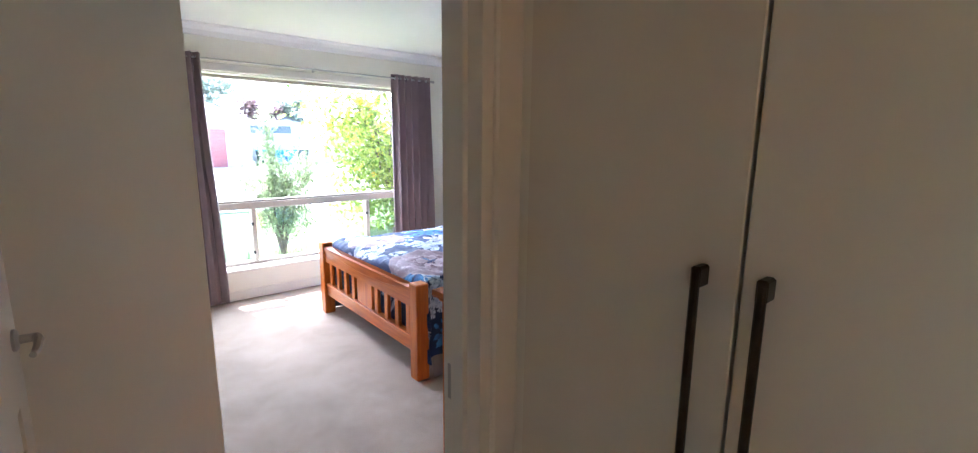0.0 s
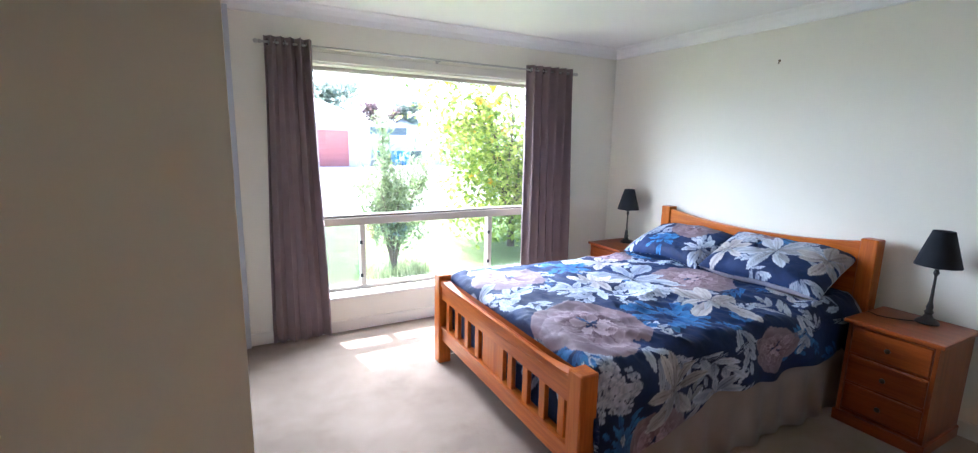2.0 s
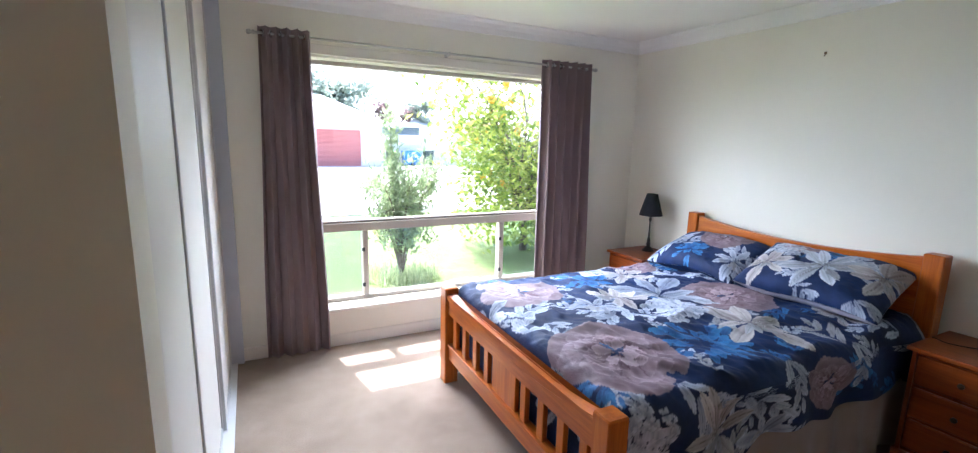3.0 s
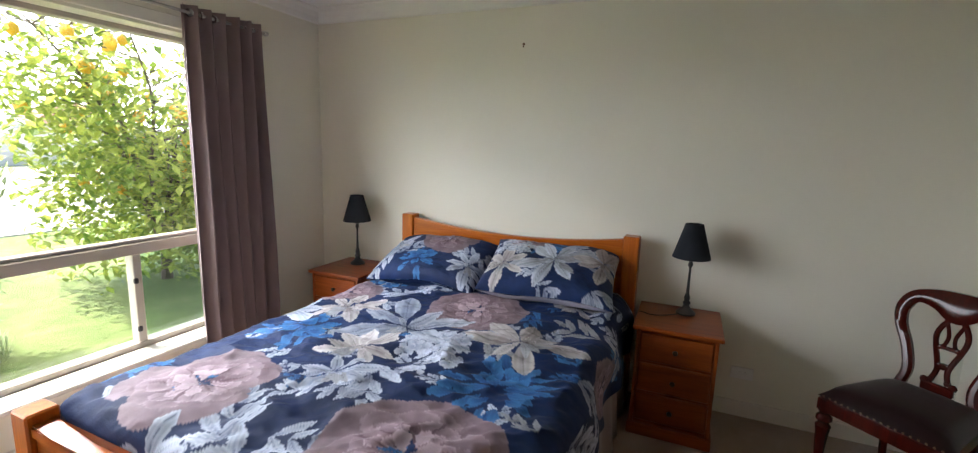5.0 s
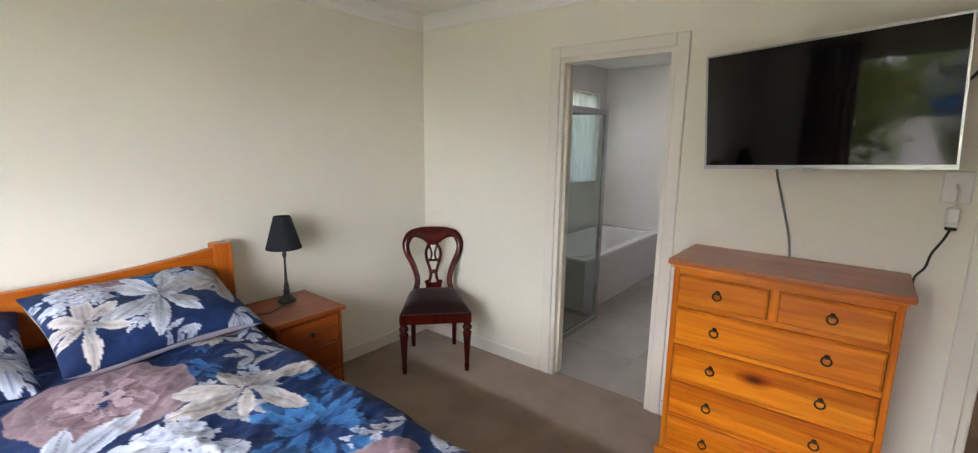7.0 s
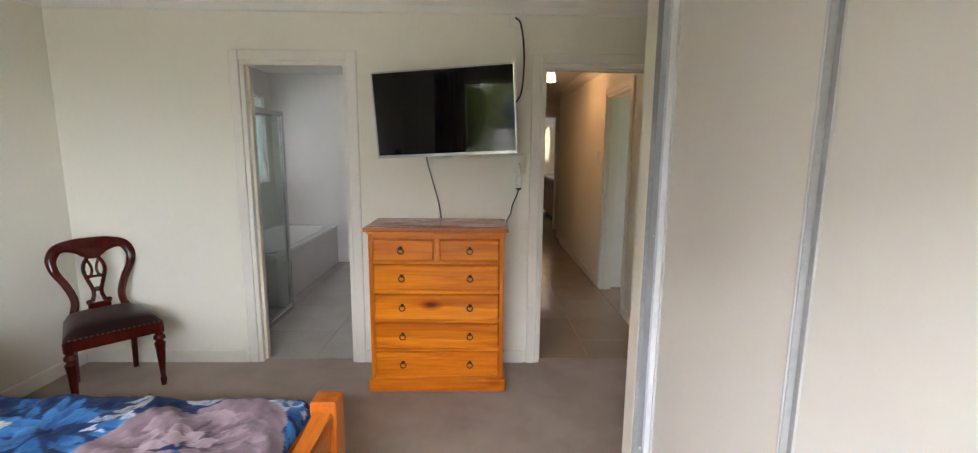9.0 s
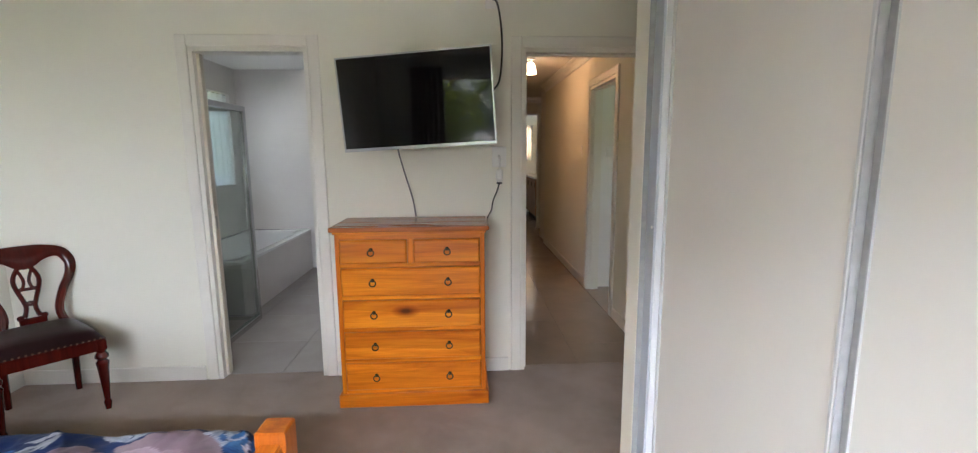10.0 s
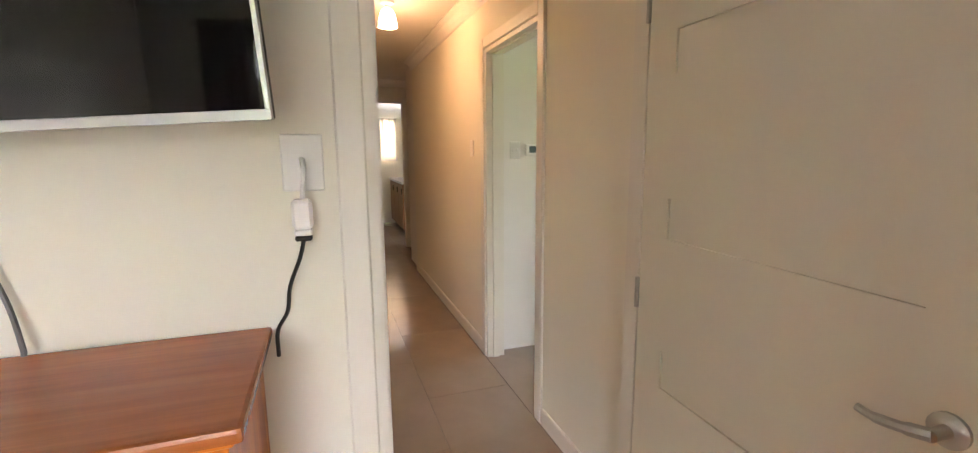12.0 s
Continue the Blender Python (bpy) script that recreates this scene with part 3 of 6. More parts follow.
def curtain_rod():
    r = thing("curtain_rod", (1.285, 3.885, 2.15), "thin brushed steel curtain rod above the window", "curtain rod")
    L = 1.30
    bm = bmesh.new()
    tube(bm, [(-L, 0, 0), (L, 0, 0)], 0.0085, 10)
    part("pole", bm, STEEL, r, smooth=True)
    for s in (-1, 1):
        bm = bmesh.new()
        lathe(bm, [(0.0, 0), (0.012, 0.001), (0.014, 0.012), (0.009, 0.02), (0.016, 0.03), (0.013, 0.045), (0.0, 0.05)], 12, Matrix.Translation((s * L, 0, 0)) @ Matrix.Rotation(s * math.pi / 2, 4, "Y"))
        part("finial", bm, STEEL, r, smooth=True)
    for x in (-1.24, -0.02, 1.24):
        bm = bmesh.new()
        box(bm, (x - 0.006, 0.0, -0.012), (x + 0.006, 0.073, -0.004), 0.002)
        box(bm, (x - 0.012, 0.067, -0.03), (x + 0.012, 0.073, 0.02), 0.002)
        lathe(bm, [(0.0125, -0.006), (0.0125, 0.006)], 12, Matrix.Translation((x, 0, 0)) @ Matrix.Rotation(math.pi / 2, 4, "Y"))
        part("bracket", bm, STEEL, r)


curtain_rod()


def curtain(x0, x1, b0, b1, folds, seed, label):
    """An eyelet curtain: deep even folds at the rod that loosen towards the hem."""
    rng = random.Random(seed)
    c = thing("curtain", ((x0 + x1) / 2, 3.885, 0.02), label, "curtain", "curtains at the window")
    ox = (x0 + x1) / 2
    ph = [rng.uniform(-0.5, 0.5) for _ in range(folds + 1)]
    nx, nz = folds * 20, 40
    bm = bmesh.new()
    grid = []
    for j in range(nz + 1):
        v = j / nz
        z = 2.17 * v
        row = []
        for i in range(nx + 1):
            u = i / nx
            top, low = x0 + (x1 - x0) * u, b0 + (b1 - b0) * u
            k = 1 - v
            e = k * k * (3 - 2 * k)
            x = top + (low - top) * e - ox
            amp = 0.050 * (0.85 + 0.25 * math.sin(7 * u + 3 * v)) * (1 - 0.25 * e)
            a = math.pi * 2 * (folds - 1) * u + 0.8 * e * ph[min(int(u * folds), folds)]
            y = amp * math.sin(a) + 0.008 * math.sin(9 * u + 5 * v) * e
            x += 0.010 * math.sin(2 * a) * (1 - 0.3 * e)
            row.append(bm.verts.new((x, y, z)))
        grid.append(row)
    for a, b2 in zip(grid, grid[1:]):
        for i in range(nx):
            bm.faces.new((a[i], a[i + 1], b2[i + 1], b2[i]))
    ob = part("curtain_fabric", bm, CURTAIN, c, smooth=True)
    s = ob.modifiers.new("thick", "SOLIDIFY")
    s.thickness = 0.003
    for k in range(folds):
        u = (k + 0.5) / folds
        bm = bmesh.new()
        m = Matrix.Translation((x0 + (x1 - x0) * u - ox, 0.0, 2.13)) @ Matrix.Rotation(radians(90 + 25 * (-1) ** k), 4, "Z") @ Matrix.Rotation(math.pi / 2, 4, "X")
        lathe(bm, [(0.013, -0.003), (0.022, -0.004), (0.024, 0.0), (0.022, 0.004), (0.013, 0.003)], 14, m)
        part("eyelet", bm, CHROME, c, smooth=True)


curtain(0.0, 0.30, -0.05, 0.36, 6, 3, "taupe eyelet curtain drawn back in loose folds")
curtain(2.08, 2.57, 2.09, 2.62, 7, 5, "taupe eyelet curtain drawn back in even folds")


# ---------------------------------------------------------------- bed
BED_TURN = -1.0
bed = thing("bed", (2.02, 2.36, 0), "amber stained timber queen bed with a slatted footboard", "bed", turn=BED_TURN)
BX0, BX1, HW = -1.098, 1.11, 0.805


def post(x, s, h, w=0.09):
    boxpart("post", (x - w / 2, s * HW - (w if s > 0 else 0), 0), (x + w / 2, s * HW + (w if s < 0 else 0), h), BED_Z, bed, "", 0.006)


def bowed(x0, x1, z_low, z_top, dip, half, name, mat, edge=0.004):
    n = 20
    up = [(half * (2 * k / n - 1), z_top - dip * (1 - (2 * k / n - 1) ** 2)) for k in range(n + 1)]
    bm = bmesh.new()
    prism(bm, [(-half, z_low)] + [(half, z_low)] + list(reversed(up)), 0, x0, x1, edge)
    return part(name, bm, mat, bed)


for s in (-1, 1):
    post(BX0 + 0.045, s, 0.63)
    post(BX1 - 0.045, s, 1.005)
half = HW - 0.088
bowed(BX0 + 0.02, BX0 + 0.068, 0.462, 0.585, 0.060, half, "top_rail", BED_Y)
bowed(BX0 + 0.010, BX0 + 0.078, 0.555, 0.597, 0.060, half, "rail_cap", BED_Y, 0.006)
boxpart("lower_rail", (BX0 + 0.024, -half, 0.165), (BX0 + 0.064, half, 0.258), BED_Y, bed, "", 0.004)
boxpart("rail_lip", (BX0 + 0.016, -half, 0.256), (BX0 + 0.072, half, 0.272), BED_Y, bed, "", 0.003)
boxpart("centre_panel", (BX0 + 0.034, -0.12, 0.27), (BX0 + 0.058, 0.12, 0.49), BED_Z, bed, "", 0.002)
for s in (-1, 1):
    for k in range(4):
        y = s * (0.195 + 0.148 * k)
        boxpart("slat", (BX0 + 0.032, y - 0.024, 0.27), (BX0 + 0.058, y + 0.024, 0.50), BED_Z, bed, "", 0.003)
bowed(BX1 - 0.075, BX1 - 0.030, 0.83, 0.985, 0.055, half, "headboard_rail", BED_Y)
boxpart("headboard_panel", (BX1 - 0.065, -half, 0.30), (BX1 - 0.04, half, 0.83), BED_Y, bed, "", 0.002)
for s in (-1, 1):
    y0, y1 = sorted((s * (HW - 0.075), s * (HW - 0.045)))
    boxpart("side_rail", (BX0 + 0.09, y0, 0.20), (BX1 - 0.09, y1, 0.33), BED_X, bed, "", 0.003)
boxpart("slat_base", (BX0 + 0.09, -HW + 0.08, 0.26), (BX1 - 0.09, HW - 0.08, 0.285), BED_X, bed)

mattress = thing("mattress", (2.02, 2.36, 0.285), "pale quilted mattress on the bed base", "mattress", turn=BED_TURN)
boxpart("mattress_body", (BX0 + 0.10, -0.745, 0.0), (BX1 - 0.10, 0.745, 0.285), MATTRESS, mattress, "", 0.05)


def valance():
    v = thing("valance", (2.02, 2.36, 0.005), "mauve-grey pleated bed valance below the duvet", "bed skirt", turn=BED_TURN)
    for s in (-1, 1):
        bm = bmesh.new()
        n, rows = 150, []
        for z in (0.0, 0.1, 0.2, 0.3, 0.38):
            row = []
            for i in range(n + 1):
                x = BX0 + 0.11 + (BX1 - BX0 - 0.24) * i / n
                k = 1 - z / 0.42
                y = s * (0.772 + (0.030 + 0.014 * math.sin(x * 31) + 0.012 * math.sin(x * 13 + 1)) * k)
                row.append(bm.verts.new((x, y, z)))
            rows.append(row)
        for a, b in zip(rows, rows[1:]):
            for i in range(n):
                bm.faces.new((a[i], a[i + 1], b[i + 1], b[i]))
        ob = part("skirt", bm, VALANCE, v, smooth=True)
        ob.modifiers.new("thick", "SOLIDIFY").thickness = 0.004


valance()

# ---- floral print, worked out on the flat cloth in metres
NAVY, NAVY2 = np.array((0.005, 0.013, 0.050)), np.array((0.012, 0.032, 0.115))
MAUVE, MAUVE2 = np.array((0.11, 0.062, 0.082)), np.array((0.43, 0.325, 0.37))
GREY, GREY2 = np.array((0.15, 0.18, 0.27)), np.array((0.60, 0.65, 0.77))
CREAM, CREAM2 = np.array((0.21, 0.185, 0.19)), np.array((0.67, 0.64, 0.645))
BLUE, BLUE2 = np.array((0.008, 0.038, 0.15)), np.array((0.06, 0.22, 0.50))
SAGE, SAGE2 = np.array((0.16, 0.17, 0.19)), np.array((0.42, 0.43, 0.47))


def wobble(x, y, seed):
    r = np.random.RandomState(seed)
    out = 0
    for k in range(6):
        a, f, p = r.uniform(0, 6.3), 2.0 * 1.7 ** k, r.uniform(0, 6.3)
        out = out + np.sin((x * math.cos(a) + y * math.sin(a)) * f * 3 + p + 1.5 * np.sin((x * math.sin(a) - y * math.cos(a)) * f * 2 + p * 2)) / 1.5 ** k
    return out / 2.5


class Print:
    """Paints petals and leaves on flat cloth points."""

    def __init__(self, x, y, seed):
        self.x, self.y, self.r = x, y, np.random.RandomState(seed)
        w = np.clip(0.5 + 0.5 * wobble(x, y, seed), 0, 1)[:, None]
        self.c = NAVY * (1 - w) + NAVY2 * w

    def petal(self, px, py, ang, length, width, dark, light, point=1.0, streak=0.4, rim=0.3, ruffle=0.35):
        dx, dy = self.x - px, self.y - py
        near = np.nonzero(dx * dx + dy * dy < (length * 1.15) ** 2)[0]
        if not len(near):
            return
        dx, dy = dx[near], dy[near]
        u = (dx * math.cos(ang) + dy * math.sin(ang)) / length
        v = (-dx * math.sin(ang) + dy * math.cos(ang)) / width
        v = v + (0.4 + 0.6 * ruffle) * self.r.uniform(-0.9, 0.9) * (u - u * u) * 1.6 + 0.14 * ruffle * np.sin(u * 7 + self.r.uniform(0, 6))
        prof = np.clip(np.sin(np.pi * np.clip(u, 0, 1) ** point), 0, 1) ** 0.8
        ruff = 1 + 0.13 * ruffle * np.sin(u * 17 + self.r.uniform(0, 6)) + 0.09 * ruffle * np.sin(u * 33 + self.r.uniform(0, 6))
        inside = (u > 0) & (u < 1) & (np.abs(v) < prof * ruff)
        if not inside.any():
            return
        near, u, v, prof = near[inside], u[inside], v[inside], prof[inside]
        q = np.abs(v) / np.maximum(prof, 0.05)
        t = 0.22 + 0.60 * u + rim * (q ** 3 - 0.3) + streak * 0.45 * np.sin(v * 11 + 3 * u + self.r.uniform(0, 6)) * (1 - u * 0.5) - 0.35 * (np.abs(v) < 0.06) * (streak > 0.2)
        t = np.clip(t + self.r.uniform(-0.18, 0.18), 0, 1)[:, None]
        self.c[near] = dark * (1 - t) + light * t

    def peony(self, px, py, R, dark=MAUVE, light=MAUVE2):
        """Broad cupped petals in rings, each with a pale lip over the one behind it."""
        for ring, n in ((0, 11), (1, 9), (2, 8), (3, 6), (4, 5)):
            rr = R * (1 - ring * 0.17)
            off = self.r.uniform(0, 6)
            for k in range(n):
                a = off + 6.283 * k / n + self.r.uniform(-0.2, 0.2)
                ln = rr * self.r.uniform(0.85, 1.08) * (0.72 if ring else 1.0)
                st = max(0.0, rr - ln)
                self.petal(px + st * math.cos(a) * 0.8, py + st * math.sin(a) * 0.8, a + self.r.uniform(-0.25, 0.25), ln, ln * self.r.uniform(0.34, 0.50) * (0.66 if ring > 2 else 1.0), dark * (1.2 - 0.08 * ring), light * (0.62 + 0.13 * ring), 2.1, 0.10 + 0.06 * ring, 0.46, 0.6)
        for k in range(7):
            a, d = self.r.uniform(0, 6.28), R * self.r.uniform(0.0, 0.16)
            self.petal(px + d * math.cos(a), py + d * math.sin(a), self.r.uniform(0, 6.28), R * self.r.uniform(0.22, 0.36), R * 0.09, light * 0.6, light * 1.2, 1.6, 0.15, 0.4)

    def lily(self, px, py, R, dark, light, n=6, turn=0.0):
        n += 1
        R *= 0.92
        for k in range(n):
            a = turn + 4.9 * (k / (n - 1) - 0.5) + self.r.uniform(-0.2, 0.2)
            ln = R * self.r.uniform(0.75, 1.25)
            o = R * 0.12 * self.r.uniform(0, 1)
            self.petal(px + o * math.cos(a), py + o * math.sin(a), a + self.r.uniform(-0.25, 0.25), ln, ln * self.r.uniform(0.14, 0.25), dark * self.r.uniform(0.7, 1.2), light * self.r.uniform(0.8, 1.1), self.r.uniform(1.0, 1.5), 0.35, 0.35, 0.15)
        for k in range(3):
            self.petal(px, py, turn + math.pi + self.r.uniform(-0.8, 0.8), R * self.r.uniform(0.4, 0.75), R * 0.1, SAGE, SAGE2, 1.0, 0.3, 0.2)
        for k in range(5):
            self.petal(px, py, self.r.uniform(0, 6.28), R * 0.3, R * 0.05, dark * 0.6, light * 0.8)

    def blue(self, px, py, R):
        for k in range(46):
            a, d = self.r.uniform(0, 6.28), R * self.r.uniform(0, 0.62)
            self.petal(px + d * math.cos(a), py + d * math.sin(a), a + self.r.uniform(-0.6, 0.6), R * self.r.uniform(0.25, 0.5), R * self.r.uniform(0.05, 0.12), BLUE, BLUE2, 1.2, 0.2, 0.2)

    def cluster(self, px, py, R, dark=GREY, light=GREY2):
        for k in range(42):
            a, d = self.r.uniform(0, 6.28), R * math.sqrt(self.r.uniform(0, 1))
            cx, cy, t = px + d * math.cos(a), py + 0.75 * d * math.sin(a), self.r.uniform(0, 6)
            for q in range(4):
                self.petal(cx, cy, t + q * 1.571, R * 0.2, R * 0.085, dark, light, 1.6, 0.1, 0.2)

    def finish(self):
        """Watercolour unevenness of the dye."""
        w = 0.6 * wobble(self.x * 3, self.y * 3, 71) + 0.4 * wobble(self.x * 8, self.y * 8, 72)
        return self.c * np.clip(0.92 + 0.28 * w, 0.45, 1.25)[:, None]

    def sprig(self, px, py, ang, L, n, dark, light):
        for k in range(n):
            f = k / n
            x, y = px + L * f * math.cos(ang), py + L * f * math.sin(ang)
            for s in (-1, 1):
                self.petal(x, y, ang + s * self.r.uniform(0.35, 0.85), L * self.r.uniform(0.5, 0.8) * (1 - 0.4 * f), L * 0.095, dark, light, 1.0, 0.4, 0.2)
        self.petal(px + L * 0.9 * math.cos(ang), py + L * 0.9 * math.sin(ang), ang, L * 0.4, L * 0.08, dark, light)


def print_duvet(x, y):
    p = Print(x, y, 11)
    r = p.r
    for k in range(105):
        px, py = r.uniform(0.7, 3.0), r.uniform(1.05, 3.7)
        c = ((GREY, GREY2), (SAGE, SAGE2), (BLUE, BLUE2 * 0.8), (GREY, GREY2))[k % 4]
        p.sprig(px, py, r.uniform(0, 6.28), r.uniform(0.10, 0.19), 3, *c)
    for px, py, R in ((1.80, 2.85, 0.24), (1.72, 1.86, 0.25), (1.05, 1.75, 0.17), (2.62, 2.95, 0.16), (1.25, 3.15, 0.15), (2.35, 1.42, 0.16), (1.15, 1.30, 0.15), (2.75, 2.45, 0.12)):
        p.blue(px, py, R)
    for px, py, a, L in ((1.03, 2.26, 1.2, 0.26), (1.34, 1.66, -1.2, 0.26), (2.44, 2.68, 1.7, 0.24), (1.10, 2.45, 0.5, 0.22), (1.62, 1.50, -0.6, 0.28), (1.95, 1.62, -1.5, 0.26), (2.45, 1.62, -1.8, 0.24), (1.55, 3.15, 2.2, 0.24), (0.98, 3.05, 2.6, 0.2), (1.62, 2.30, 3.6, 0.22)):
        p.sprig(px, py, a, L, 3, GREY, GREY2)
    for px, py, R in ((1.27, 2.77, 0.26), (1.27, 1.93, 0.30), (2.37, 2.25, 0.26), (2.36, 3.06, 0.20), (2.20, 1.42, 0.17), (1.90, 3.42, 0.20), (1.35, 1.20, 0.17)):
        p.peony(px, py, R)
    p.lily(2.06, 2.47, 0.30, GREY, GREY2, 6, 0.5)
    p.lily(2.10, 1.90, 0.24, CREAM, CREAM2, 6, 1.0)
    p.lily(2.12, 2.86, 0.22, CREAM, CREAM2, 6, 0.2)
    p.lily(1.98, 3.14, 0.20, GREY, GREY2, 7, 0.7)
    p.lily(1.76, 2.50, 0.20, CREAM, CREAM2, 7, 0.0)
    p.lily(1.54, 2.42, 0.17, GREY, GREY2, 6, 0.9)
    p.lily(2.66, 1.80, 0.13, CREAM, CREAM2, 7, 0.3)
    p.lily(1.45, 1.42, 0.22, CREAM * 0.8, CREAM2 * 0.85, 6, 1.4)
    p.lily(0.95, 2.62, 0.16, GREY, GREY2, 6, 0.4)
    p.lily(1.75, 1.20, 0.18, GREY, GREY2, 6, 0.1)
    p.cluster(1.86, 2.20, 0.19)
    p.cluster(2.60, 2.62, 0.12)
    p.cluster(1.10, 1.50, 0.13)
    p.cluster(1.0, 3.4, 0.14)
    return p.finish()


def print_pillow(seed):
    def paint(x, y):
        p = Print(x, y, seed)
        r = p.r
        for k in range(10):
            p.sprig(r.uniform(-0.35, 0.35), r.uniform(-0.25, 0.25), r.uniform(0, 6.28), r.uniform(0.12, 0.2), 3, GREY, GREY2)
        p.blue(0.05, -0.12 if seed == 21 else 0.16, 0.16)
        if seed == 21:
            p.peony(-0.05, 0.17, 0.20, MAUVE * 0.8, MAUVE2 * 0.8)
            p.lily(0.28, 0.02, 0.15, GREY, GREY2, 6, 0.3)
            p.lily(-0.30, -0.10, 0.14, GREY, GREY2, 6, 0.9)
        else:
            p.peony(0.17, 0.22, 0.15)
            p.lily(-0.02, 0.0, 0.26, SAGE * 1.3, GREY2, 7, 0.3)
            p.lily(0.27, -0.08, 0.15, CREAM, CREAM2, 6, 0.9)
            p.cluster(0.25, 0.10, 0.12)
            p.lily(-0.30, 0.05, 0.17, CREAM * 0.8, CREAM2 * 0.8, 6, 0.3)
        return p.finish()
    return paint


def printed_mesh(name, verts, faces, colours, parent, material=FLORAL):
    me = bpy.data.meshes.new(name)
    me.from_pydata([tuple(v) for v in verts], [], faces)
    at = me.color_attributes.new("print", "FLOAT_COLOR", "POINT")
    at.data.foreach_set("color", np.hstack([colours, np.ones((len(colours), 1))]).astype(np.float32).ravel())
    me.polygons.foreach_set("use_smooth", [True] * len(me.polygons))
    me.materials.append(material)
    ob = new(name, me)
    ob.parent = parent
    return ob


def grid_faces(n, m):
    return [(i * (m + 1) + j, (i + 1) * (m + 1) + j, (i + 1) * (m + 1) + j + 1, i * (m + 1) + j + 1) for i in range(n) for j in range(m)]


def duvet():
    d = thing("duvet", (2.02, 2.36, 0.57), "navy duvet printed with mauve peonies and pale leaves", "duvet", turn=BED_TURN)
    n, m = 360, 420
    # flat cloth: a along the bed from the foot, s across it
    a = np.linspace(-0.46, 1.92, n + 1)[:, None] * np.ones((1, m + 1))
    s = np.ones((n + 1, 1)) * np.linspace(-1.16, 1.16, m + 1)[None, :]
    # the hem lies higher towards the head
    hang = 0.40 - 0.14 * np.clip((a - 0.1) / 0.6, 0, 1)
    hang = hang + 0.012 * np.sin(a * 7) + 0.008 * np.sin(a * 17 + 1)
    W, R = 0.715, 0.085
    t = np.abs(s)
    over = np.clip(t - W, 0, None)
    scale = hang / 0.36
    over = over * np.where(over > R * 1.57, scale, 1.0)
    arc = np.clip(over / R, 0, math.pi / 2)
    down = np.clip(over - R * math.pi / 2, 0, None)
    y = np.sign(s) * (np.minimum(t, W) + R * np.sin(arc) + down * (0.06 + 0.05 * np.sin(a * 9 + 1.0)))
    z = -(R - R * np.cos(arc)) - down
    fo = np.clip(-a, 0, None)
    farc = np.clip(fo / 0.07, 0, math.pi / 2)
    fdown = np.clip(fo - 0.07 * math.pi / 2, 0, None)
    x = np.where(a < 0, -0.07 * np.sin(farc), a)
    z = z - (0.07 - 0.07 * np.cos(farc)) - fdown * np.clip(1 - over * 2, 0, 1)
    x = x + BX0 + 0.155
    # loft and creases
    top = np.clip(1 - over / 0.1, 0, 1)
    r1 = 1 - np.abs(wobble(a * 0.9 + 0.3 * s, s * 0.55, 5))
    r2 = 1 - np.abs(wobble(a * 1.6, s * 1.4 + 0.4 * a, 8))
    z = z + 0.055 + top * (0.030 * np.cos(s / 0.8 * 1.5) + 0.036 * r1 + 0.019 * r2 - 0.028)
    z = z + top * 0.02 * np.clip((a - 1.3) / 0.5, 0, 1)
    y = y + np.sign(s) * (1 - top) * (0.016 * np.sin(a * 11 + 2 * z * 6) + 0.012 * np.sin(a * 23 + 1) * np.clip(down * 4, 0, 1))
    px, py = (a + 0.155 + BX0 + 2.02).ravel(), (s + 2.36).ravel()
    verts = np.stack([x, y, z], -1).reshape(-1, 3)
    ob = printed_mesh("duvet_cover", verts, grid_faces(n, m), print_duvet(px, py), d)
    ob.modifiers.new("thick", "SOLIDIFY").thickness = 0.012


duvet()


def pillow(place, rx, ry, rz, seed, label):
    p = new("pillow")
    p.matrix_basis = pose(*place, rx, ry, rz)
    tagged(p, label, "pillow", "pillows on the bed")
    n, m = 90, 120
    L, Wd, T = 0.37, 0.255, 0.088
    u = np.linspace(-1, 1, n + 1)[:, None] * np.ones((1, m + 1))
    v = np.ones((n + 1, 1)) * np.linspace(-1, 1, m + 1)[None, :]
    pinch = 1 - 0.05 * (1 - np.abs(v)) * np.abs(u) ** 4
    bulge = (np.clip(1 - u ** 4, 0, 1) * np.clip(1 - v ** 4, 0, 1)) ** 0.55
    verts, faces, cols = [], [], []
    paint = print_pillow(seed)
    for side in (1, -1):
        y = v * L * (1 - 0.05 * (1 - u * u))
        x = u * Wd * (1 - 0.06 * (1 - v * v)) * pinch
        z = side * (T * bulge + 0.002) + 0.010 * wobble(u * 0.7, v * 0.8, seed) * bulge + 0.006 * (1 - np.abs(wobble(u * 1.3, v * 1.1, seed + 3))) * bulge
        z = z + 0.02 * np.sin(v * 2.5 + seed) * np.abs(u)
        base = len(verts)
        verts += np.stack([x, y, z], -1).reshape(-1, 3).tolist()
        f = grid_faces(n, m)
        faces += [tuple(base + k for k in (q if side > 0 else q[::-1])) for q in f]
        cols.append(paint((v * L).ravel(), (u * Wd).ravel()) if side > 0 else np.tile((0.46, 0.44, 0.52) if seed == 22 else (0.010, 0.022, 0.07), (v.size, 1)))
    printed_mesh("pillowcase", verts, faces, np.vstack(cols), p)


pillow((2.83, 2.74, 0.757), 0, -21, BED_TURN, 21, "navy floral pillow leaning on the headboard")
